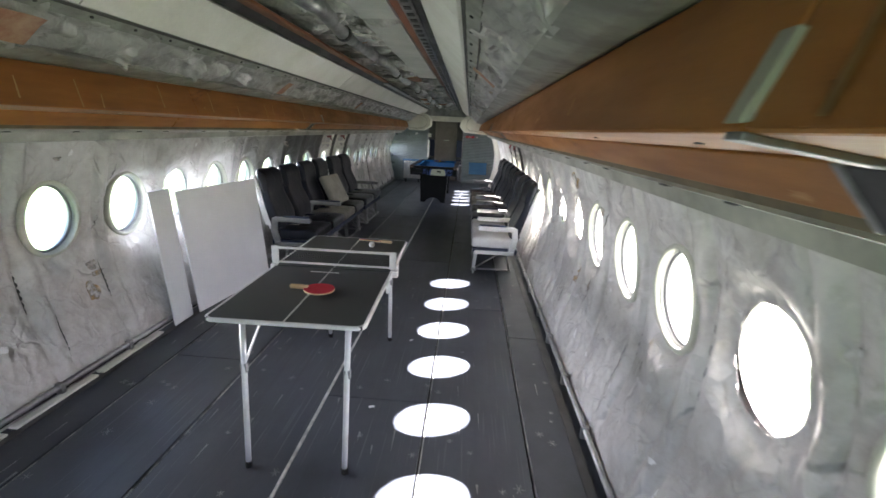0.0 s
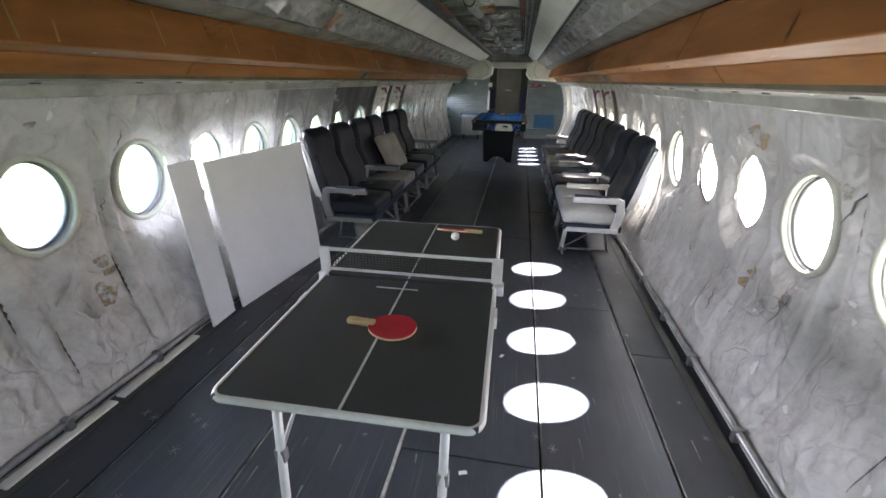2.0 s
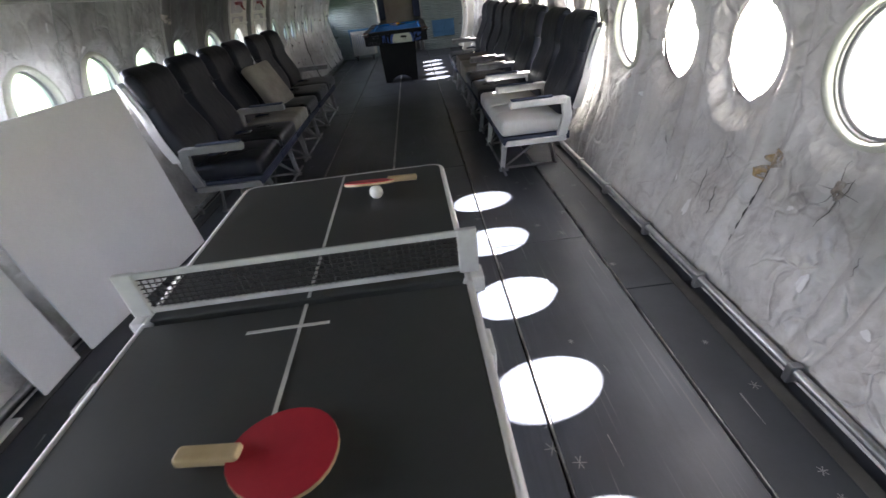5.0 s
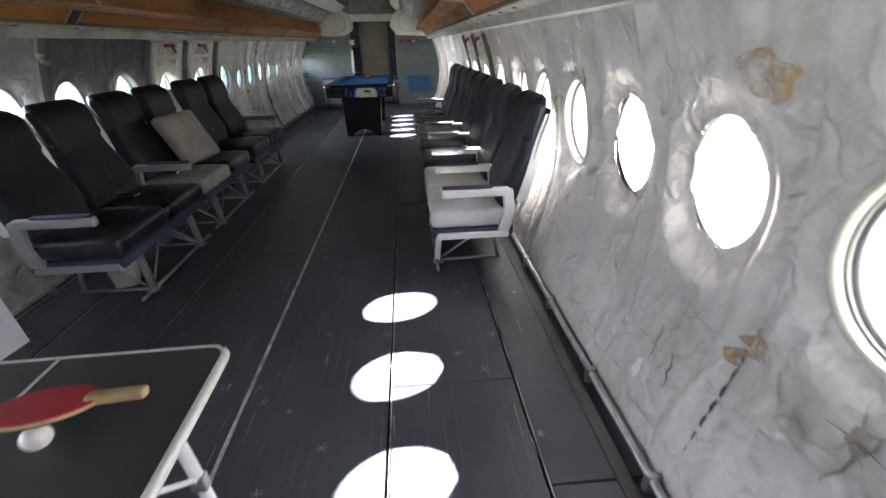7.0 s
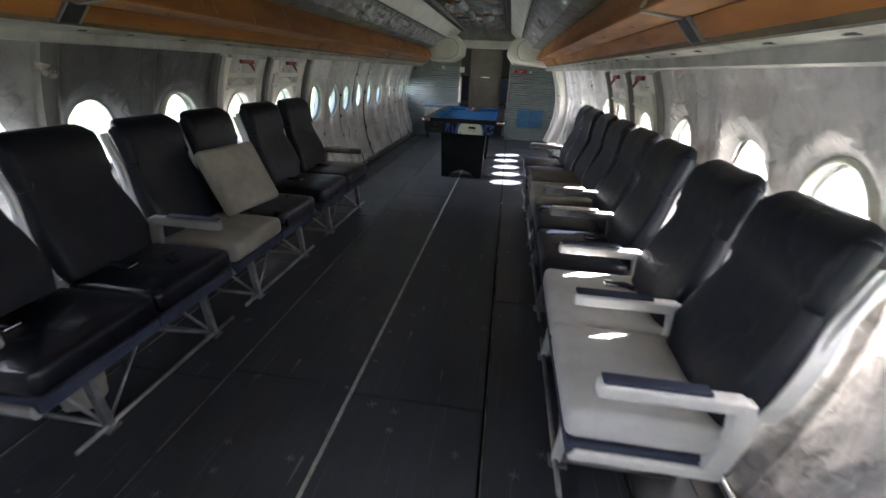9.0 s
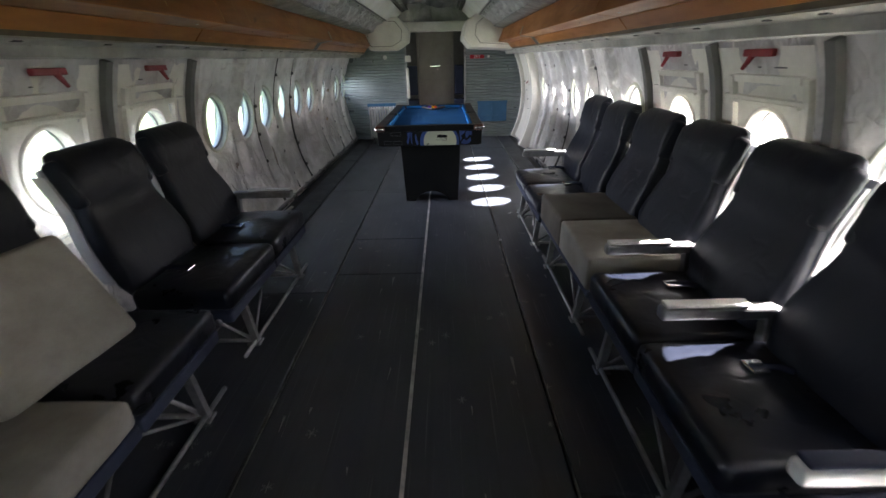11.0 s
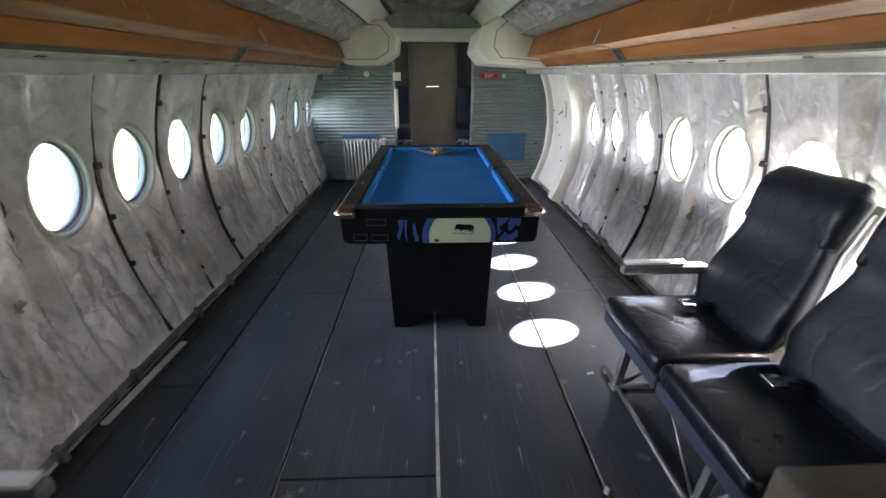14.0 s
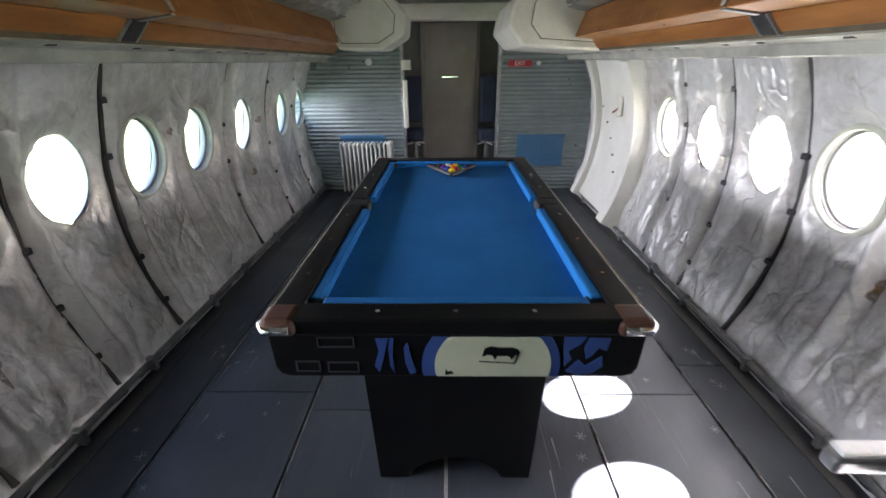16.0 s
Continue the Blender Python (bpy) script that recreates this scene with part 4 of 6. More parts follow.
# ---- ceiling ----
def quilt(name, p0, p1, ya, yb, mat, amp, side):
    n, m = int((yb - ya) / 0.02), 22
    Yg, V = np.meshgrid(np.linspace(ya, yb, n), np.linspace(0, 1, m), indexing="ij")
    d = amp * (vnoise(Yg * 4 + 17 * side, V * 3) + 0.7 * ridge(Yg * 9, V * 4 + Yg * 3) ** 2 + 0.4 * ridge(Yg * 20, V * 9) ** 2 - 0.8)
    d += amp * 0.9 * (billow(Yg * 7 + 5 * side, V * 2.2 + Yg * 1.3) - 0.5) + amp * 0.5 * (billow(Yg * 15, V * 5 - Yg * 2) - 0.5)
    d -= amp * 1.3 * np.exp(-(((Yg % 0.52) - 0.26) / 0.014) ** 2)
    hx = p0[0] + (p1[0] - p0[0]) * V
    zz = p0[1] + (p1[1] - p0[1]) * V
    nx, nz = -(p1[1] - p0[1]), (p1[0] - p0[0])
    ln = math.hypot(nx, nz)
    hx, zz = hx + nx / ln * d, zz + nz / ln * d
    co = np.stack([XC + hx, Yg, zz], axis=-1).reshape(-1, 3)
    idx = np.arange(n * m).reshape(n, m)
    f = np.stack([idx[:-1, :-1], idx[1:, :-1], idx[1:, 1:], idx[:-1, 1:]], axis=-1).reshape(-1, 4)
    me = bpy.data.meshes.new(name)
    me.from_pydata(co.tolist(), [], f.tolist())
    me.materials.append(mat)
    me.polygons.foreach_set("use_smooth", [True] * len(me.polygons))
    ob = new(name, me)
    return ob


for s in (-1, 1):
    ob = quilt("ceiling_lining", (s * 0.93, 1.775), (s * 0.735, 1.925), Y0, 13.2, M_LINING, 0.024, s)
    tagged(ob, "creased grey insulation sheet between ceiling rails", "ceiling", kind="structure")
    mir = lambda pts: [(XC + s * h, z) for h, z in pts]
    trim = thing("ceiling_rail", "grey perforated metal rail along the ceiling", "ceiling rail", kind="structure")
    part("upper_rail", prism(mir([(0.765, 1.890), (0.70, 1.925), (0.705, 1.94), (0.775, 1.91)]), Y0, 13.2, 0.003), M_RAILGREY, trim)
    # solid dark strip painted in for the shade between rail and white panel
    part("shadow_gap", prism(mir([(0.712, 1.915), (0.70, 1.922), (0.706, 1.93), (0.718, 1.923)]), Y0, 13.2), M_STRAP, trim)
    part("inner_channel", prism(mir([(0.50, 2.085), (0.475, 2.085), (0.43, 2.12), (0.43, 2.16), (0.50, 2.12)]), Y0, 13.2, 0.003), M_DARKMETAL, trim)
    for k in range(60):
        yy = -0.2 + k * 0.22
        part("bolt", tube((XC + s * 0.732, yy, 1.902), (XC + s * 0.736, yy, 1.912), 0.007, 6), M_DARKMETAL, trim)
    for a, b in zip([Y0, 1.9, 5.0, 8.1, 11.2], [1.9, 5.0, 8.1, 11.2, 13.2]):
        ob = part("ceiling_panel", prism(mir([(0.70, 1.928), (0.685, 1.926), (0.505, 2.078), (0.52, 2.09)]), a + 0.004, b - 0.004, 0.002), M_WHITE, None)
        tagged(ob, "long cream-white ceiling panel", "ceiling panel", kind="structure")
ob = quilt("ceiling", (-0.62, 2.24), (0.62, 2.24), Y0, 13.2, M_FOIL_DARK, 0.07, 1)
tagged(ob, "torn foil insulation above the open ceiling", "ceiling", kind="structure")
for h0, h1, z, mat, ya, yb, lab in ((-0.455, -0.375, 2.115, M_WOODDARK, Y0, 6.2, "red-brown board strip"), (0.34, 0.385, 2.11, M_WOODDARK, Y0, 6.2, "red-brown board strip"), (0.10, 0.315, 2.13, M_GREY, Y0, 5.6, "grey ceiling panel strip")):
    ob = part("ceiling_strip", prism([(XC + h0, z), (XC + h1, z), (XC + h1, z + 0.02), (XC + h0, z + 0.02)], ya, yb, 0.003), mat, None)
    tagged(ob, lab + " under the open ceiling", "ceiling strip", kind="structure")
tray = thing("cable_tray", "perforated metal cable tray with wires along the ceiling", "cable tray", kind="structure")
part("tray", prism([(XC + 0.39, 2.10), (XC + 0.45, 2.10), (XC + 0.45, 2.11), (XC + 0.39, 2.11)], Y0, 13.1), M_METAL, tray)
for k in range(110):
    yy = -0.3 + k * 0.12
    part("slot", box((XC + 0.402, yy, 2.0965), (XC + 0.438, yy + 0.05, 2.0995)), M_DARKMETAL, tray)
for k in range(3):
    part("wire", pipe([(XC + 0.33 + 0.02 * k, -1 + j * 0.5, 2.15 + 0.012 * math.sin(j * 1.3 + k * 2)) for j in range(28)], 0.006, 6), M_STRAP if k else M_RED, tray)
left_tray = part("tray", prism([(XC - 0.45, 2.10), (XC - 0.39, 2.10), (XC - 0.39, 2.11), (XC - 0.45, 2.11)], 6.2, 13.1), M_METAL, tray)
for k in range(6):
    yy = 1.2 + k * 2.0
    ob = thing("air_duct", "silver foil air duct above the ceiling opening", "duct", at=pose(XC - 0.1, yy, 2.13))
    part("pipe", pipe([(0, -0.9, 0.0), (0.02, -0.45, 0.01), (0, 0, -0.01), (-0.03, 0.45, 0.01), (0, 0.9, 0)], 0.045, 10), M_METAL, ob, smooth=True)
    part("clamp", tube((0, -0.02, -0.012), (0, 0.02, -0.012), 0.052, 12), M_DARKMETAL, ob)
# frames, foil bundles and patches in the open ceiling
frames_bm = bmesh.new()
for k in range(27):
    yy = -0.6 + 0.52 * k
    add_box(frames_bm, (XC - 0.44, yy - 0.012, 2.175), (XC + 0.44, yy + 0.012, 2.215), 0.003, 1)
tagged(part("ceiling_frames", frames_bm, M_METAL, None), "bare metal cross frames in the open ceiling", "ceiling frame", kind="structure")
rc = random.Random(21)
for k in range(34):
    bm = bmesh.new()
    bmesh.ops.create_icosphere(bm, subdivisions=3, radius=1.0)
    sx, sy, sz = rc.uniform(0.05, 0.12), rc.uniform(0.08, 0.2), rc.uniform(0.025, 0.05)
    off = Vector((rc.uniform(0, 50), 0, 0))
    for v in bm.verts:
        f = 1 + 0.45 * noise.noise(v.co * 2.2 + off) + 0.25 * noise.noise(v.co * 5 + off)
        v.co = Vector((v.co.x * sx * f, v.co.y * sy * f, v.co.z * sz * f))
    yy = rc.uniform(0.3, 13.0)
    xx = rc.uniform(-0.36, 0.0) if yy < 5.6 else rc.uniform(-0.36, 0.30)
    ob = part("insulation_wad", bm, (M_FOIL_DARK, M_LINING, M_SILVER, M_LINING, M_REDPATCH)[k % 5], None, smooth=False, at=pose(XC + xx, yy, 2.165, 0, 0, rc.uniform(-40, 40)))
    tagged(ob, "crumpled insulation bundle stuffed in the open ceiling", "insulation", group="insulation bundles in the ceiling")
for s, yy, w in ((-1, 1.75, 0.16), (-1, 3.9, 0.10), (1, 2.55, 0.12), (1, 5.4, 0.09), (-1, 6.3, 0.1), (1, 8.7, 0.08)):
    nx = Vector((-s * 0.61, 0, -0.79))
    mid = Vector((XC + s * 0.832, yy, 1.85)) + nx * 0.045
    bm = bmesh.new()
    u = Vector((-s * 0.79, 0, 0.61)) * 0.07
    vv = Vector((0, w / 2, 0))
    grid = [[bm.verts.new(mid + u * (a / 2 - 1) + vv * (bb / 2 - 1) + nx * 0.006 * noise.noise(Vector((a, bb, yy)) * 1.7)) for bb in range(5)] for a in range(5)]
    for a in range(4):
        for bb in range(4):
            bm.faces.new((grid[a][bb], grid[a + 1][bb], grid[a + 1][bb + 1], grid[a][bb + 1]))
    tagged(part("lining_patch", bm, M_REDPATCH, None), "red-brown patch on the ceiling lining", "patch", kind="structure")


# ---- emergency exit panels ----
def wall_bar(side, ya, yb, z0, z1, inner, outer, n=10):
    """A raised bar that follows the round of the wall."""
    th0, th1 = math.asin((z0 - ZC) / R), math.asin((z1 - ZC) / R)
    slope = min(0.008, (yb - ya) / 4)
    loops = []
    for k in range(n + 1):
        th = th0 + (th1 - th0) * k / n
        loops.append([tuple(on_wall(side, y, th, R - d)) for y, d in ((ya, outer), (ya + slope, inner), (yb - slope, inner), (yb, outer))])
    bm = bmesh.new()
    rows = [[bm.verts.new(p) for p in lp] for lp in loops]
    for p, q in zip(rows, rows[1:]):
        for k in range(3):
            bm.faces.new((p[k], p[k + 1], q[k + 1], q[k]))
    for row in (rows[0], rows[-1]):
        bm.faces.new(row)
    bmesh.ops.recalc_face_normals(bm, faces=bm.faces)
    return bm


for side in (-1, 1):
    for y, (ya, yb) in zip(EXITS, ((6.70, 7.37), (7.39, 8.12))):
        th0, th1 = math.asin((0.05 - ZC) / R), math.asin((1.40 - ZC) / R)
        n, m = 36, 40
        bm = bmesh.new()
        grid = []
        for i in range(n + 1):
            row = []
            for j in range(m + 1):
                yy, th = ya + (yb - ya) * i / n, th0 + (th1 - th0) * j / m
                d, t = yy - y, (th - TH_WIN) * R
                q = math.hypot(d / (A_WIN + 0.004), t / (B_WIN + 0.004))
                ins = q < 1
                if ins:
                    k = 1 / max(q, 0.02)
                    yy, th = y + d * k, TH_WIN + t * k / R
                lift = 0.050 if 0.06 < (th - th0) * R and ya + 0.03 < yy < yb - 0.03 else 0.042
                row.append((bm.verts.new(on_wall(side, yy, th, R - lift)), ins))
            grid.append(row)
        for i in range(n):
            for j in range(m):
                c = [grid[i][j], grid[i + 1][j], grid[i + 1][j + 1], grid[i][j + 1]]
                if not all(v[1] for v in c):
                    bm.faces.new([v[0] for v in c])
        loose = [v for v in bm.verts if not v.link_faces]
        bmesh.ops.delete(bm, geom=loose, context="VERTS")
        ex = thing("emergency_exit", "cream emergency exit panel with a red handle", "emergency exit", kind="structure")
        part("panel", bm, M_CREAM, ex, smooth=True)
        edge = loft([[tuple(on_wall(side, y + (A_WIN + 0.004 + g) * math.cos(a), TH_WIN + (B_WIN + 0.004 + g) * math.sin(a) / R, R - e)) for a in [2 * math.pi * k / 32 for k in range(32)]] for g, e in ((0.0, -0.01), (0.0, 0.056), (0.02, 0.060), (0.024, 0.046))])
        part("window_surround", edge, M_CREAM, ex, smooth=True)
        w = 0.222
        for a, c in ((y - w - 0.022, y - w + 0.022), (y + w - 0.022, y + w + 0.022)):
            part("frame_bar", wall_bar(side, a, c, 0.62, 1.285, 0.070, 0.046), M_CREAM, ex)
        part("frame_bar", wall_bar(side, y - w + 0.020, y + w - 0.020, 1.262, 1.292, 0.069, 0.046, 3), M_CREAM, ex)
        part("window_ledge", wall_bar(side, y - w + 0.020, y + w - 0.020, 1.172, 1.186, 0.078, 0.046, 3), M_CREAM, ex)
        part("lower_bar", wall_bar(side, y - w + 0.020, y + w - 0.020, 0.62, 0.65, 0.069, 0.046, 3), M_CREAM, ex)
        for a in (y - 0.11, y + 0.03):
            part("slot", wall_bar(side, a, a + 0.08, 1.318, 1.323, 0.0525, 0.046, 2), M_STRAP, ex)
        p = on_wall(side, y + 0.02, math.asin((1.384 - ZC) / R), R - 0.065)
        part("handle", box((p.x - 0.014, p.y - 0.085, p.z - 0.016), (p.x + 0.014, p.y + 0.085, p.z + 0.014), 0.006), M_RED, ex, "red pull handle")
        part("handle_lever", tube((p.x, p.y + 0.03, p.z), (p.x - side * 0.02, p.y + 0.055, p.z - 0.065), 0.015, 8, 0.008), M_RED, ex)


# ---- table-tennis table ----
def table_tennis():
    t = thing("table_tennis_table", "small folding dark table-tennis table with white edge and legs", "table", at=pose(-0.195, 2.472, 0, 0, 0, 1.1))
    w, l, z = 0.335, 0.690, 0.776
    for ya, yb in ((-l, -0.003), (0.003, l)):
        top = part("tabletop", box((-w + 0.012, ya + 0.006, z - 0.018), (w - 0.012, yb - 0.006, z), 0.002, 1), M_TTTOP, t)
        part("centre_line", box((-0.0035, ya + 0.012, z), (0.0035, yb - 0.004, z + 0.0012)), M_LINE, top)
        outer = -l if ya < -0.1 else l
        e, sg = 0.008, math.copysign(1, outer)
        arc = [(w - e - 0.035 + 0.035 * math.cos(a), outer - sg * (e + 0.035) + sg * 0.035 * math.sin(a), z - 0.009) for a in (k * math.pi / 14 for k in range(8))]
        rim = pipe([(w - e, 0.003 * sg, z - 0.009)] + arc + [(-x, y, q) for x, y, q in arc[::-1]] + [(-w + e, 0.003 * sg, z - 0.009)], 0.0105, 8)
        part("edge_trim", rim, M_TUBE, top, smooth=True)
    for sx in (-1, 1):
        for sy in (-1, 1):
            a, b = (sx * 0.235, sy * 0.56, z - 0.02), (sx * 0.225, sy * 0.635, 0.012)
            leg = part("leg", tube(a, b, 0.013, 12), M_TUBE, t, smooth=True)
            part("foot_cap", tube((b[0], b[1], 0.0), (b[0], b[1], 0.03), 0.016, 12), M_POCKET, leg)
            part("brace", tube((sx * 0.232, sy * 0.585, 0.50), (sx * 0.20, sy * 0.34, z - 0.02), 0.006, 8), M_TUBE, leg)
            part("hinge", box((sx * 0.232 - 0.016, sy * 0.585 - 0.012, 0.47), (sx * 0.232 + 0.016, sy * 0.585 + 0.012, 0.515), 0.004), M_METAL, leg)
    for sx in (-1, 1):
        part("latch", box((sx * (w + 0.004) - 0.006, 0.12, z - 0.05), (sx * (w + 0.004) + 0.006, 0.18, z - 0.004), 0.002, 1), M_TUBE, t)
        part("latch", box((sx * (w + 0.004) - 0.006, -0.2, z - 0.05), (sx * (w + 0.004) + 0.006, -0.14, z - 0.004), 0.002, 1), M_TUBE, t)
    # pale strip added to paint the bright reflection in front of the net
    part("hinge_plate", box((-0.10, -0.075, z), (0.055, -0.068, z + 0.0018)), M_LINE, t, "thin pale strip painted for a reflection on the tabletop")
    net = thing("table_net", "low table-tennis net with white bands clamped across the table", "net", at=pose(-0.195, 2.50, z + 0.003, 0, 0, 1.1))
    part("top_band", box((-w - 0.01, -0.003, 0.086), (w + 0.01, 0.003, 0.100), 0.001, 1), M_LINE, net)
    part("bottom_band", box((-w - 0.01, -0.003, 0.004), (w + 0.01, 0.003, 0.016), 0.001, 1), M_LINE, net)
    for sx in (-1, 1):
        part("post", box((sx * w - 0.022, -0.006, 0.0), (sx * w + 0.018, 0.006, 0.102), 0.003), M_LINE, net)
        part("clamp", box((sx * (w + 0.012) - 0.014, -0.025, -0.04), (sx * (w + 0.012) + 0.014, 0.025, -0.002), 0.004), M_TUBE, net)
    bm = bmesh.new()
    for k in range(52):
        x = -w + 2 * w * k / 51
        add_box(bm, (x - 0.0009, -0.0009, 0.014), (x + 0.0009, 0.0009, 0.088))
    for k in range(7):
        zz = 0.02 + k * 0.0105
        add_box(bm, (-w, -0.0009, zz - 0.0009), (w, 0.0009, zz + 0.0009))
    tagged(part("mesh", bm, M_NET, net), kind="stuff")


def paddle(at, label, faces):
    p = thing("table_tennis_paddle", label, "paddle", at=at)
    def blade(z0, z1, grow):
        pts = []
        for k in range(28):
            a = 2 * math.pi * k / 28
            pts.append(((0.074 + grow) * math.cos(a) - 0.006 * math.sin(a) ** 2, (0.066 + grow) * math.sin(a)))
        bm = bmesh.new()
        lo, hi = [bm.verts.new((x, y, z0)) for x, y in pts], [bm.verts.new((x, y, z1)) for x, y in pts]
        for k in range(28):
            bm.faces.new((lo[k], lo[(k + 1) % 28], hi[(k + 1) % 28], hi[k]))
        bm.faces.new(lo[::-1]), bm.faces.new(hi)
        return bm
    part("blade", blade(0.002, 0.008, 0.0006), M_PALEWOOD, p)
    for mat, z0, z1 in zip(faces, (0.0, 0.008), (0.002, 0.0105)):
        part("rubber", blade(z0, z1, 0.0), mat, p, "red rubber face" if mat is M_RUBBER else "black rubber face")
    part("handle", box((0.056, -0.0125, 0.0), (0.146, 0.0125, 0.019), 0.006, 3), M_PALEWOOD, p, "pale wooden handle")


table_tennis()
paddle(pose(-0.157, 2.14, 0.778, 0, 0, 176), "table-tennis paddle with red rubber and pale wooden handle", (M_POCKET, M_RUBBER))
paddle(pose(-0.105, 2.99, 0.800, -17, 5, 10), "table-tennis paddle with its red rubber face up, tilted on the ball", (M_POCKET, M_RUBBER))
ball = bmesh.new()
bmesh.ops.create_uvsphere(ball, u_segments=24, v_segments=14, radius=0.02)
tagged(part("table_tennis_ball", ball, M_BALL, None, smooth=True, at=pose(-0.082, 2.935, 0.797)), "white table-tennis ball on the table", "ball")

# ---- boards leaning on the wall ----
def leaning(name, x, y, width, height, turn, lean, label):
    """A board standing on its lower edge, turned a little from the wall and leaning back on it."""
    b = box((-0.006, 0, 0), (0.006, width, height), 0.0015, 1)
    return tagged(part(name, b, M_BOARD, None, at=pose(x, y, 0.002, 0, -lean, -turn)), label, "board")


leaning("white_board", -1.615, 3.345, 0.98, 1.0, 7.5, 5.5, "large plain white board leaning against the wall")
leaning("white_board_strip", -1.64, 3.08, 0.215, 1.03, 0.0, 4.0, "narrow white board strip leaning beside the large one")


# ---- seats ----
def soft_block(lo, hi, bevel, puff, seed):
    """A padded block with swollen faces."""
    bm = box(lo, hi, bevel, 3)
    bmesh.ops.subdivide_edges(bm, edges=[e for e in bm.edges if e.calc_length() > 0.12], cuts=5, use_grid_fill=True)
    c, h = (Vector(lo) + Vector(hi)) / 2, (Vector(hi) - Vector(lo)) / 2
    for v in bm.verts:
        q = Vector(((v.co.x - c.x) / h.x, (v.co.y - c.y) / h.y, (v.co.z - c.z) / h.z))
        k = (1 - min(1, q.x * q.x)) * (1 - min(1, q.y * q.y))
        v.co.z += puff * k * (1 if q.z > 0 else -0.2) + 0.004 * noise.noise(v.co * 9 + Vector((seed, 0, 0)))
    return bm


def backrest_mesh(w, seed):
    """A contoured backrest: rows from the seat to the headrest, leaning back."""
    prof = [(0.40, 0.00, 0.11, 0.90), (0.46, 0.00, 0.125, 0.96), (0.54, -0.006, 0.13, 0.985), (0.62, 0.002, 0.12, 0.97), (0.69, 0.014, 0.105, 0.925), (0.75, 0.024, 0.095, 0.865), (0.80, 0.026, 0.09, 0.83), (0.85, 0.012, 0.10, 0.83), (0.90, -0.006, 0.115, 0.845), (0.96, -0.012, 0.12, 0.855), (1.01, -0.008, 0.105, 0.84), (1.042, 0.006, 0.075, 0.79), (1.056, 0.03, 0.03, 0.68)]
    loops = []
    for z, front, th, ws in prof:
        lean = (z - 0.40) * 0.30
        hw = w / 2 * ws
        lp = []
        for k in range(28):
            a = 2 * math.pi * k / 28
            c, s_ = math.cos(a), math.sin(a)
            y = hw * math.copysign(abs(c) ** 0.45, c)
            d = math.copysign(abs(s_) ** 0.6, s_) * th / 2
            wing = 0.028 * (abs(y) / hw) ** 4 if d < 0 and 0.5 < z < 1.03 else 0
            lp.append((lean + front + th / 2 + d - wing + 0.003 * noise.noise(Vector((y * 9, z * 9, seed))), y, z))
        loops.append(lp)
    bm = loft(loops)
    bm.verts.ensure_lookup_table()
    bm.faces.new([bm.verts[k] for k in range(28)][::-1])
    bm.faces.new([bm.verts[len(bm.verts) - 28 + k] for k in range(28)])
    bmesh.ops.recalc_face_normals(bm, faces=bm.faces)
    return bm


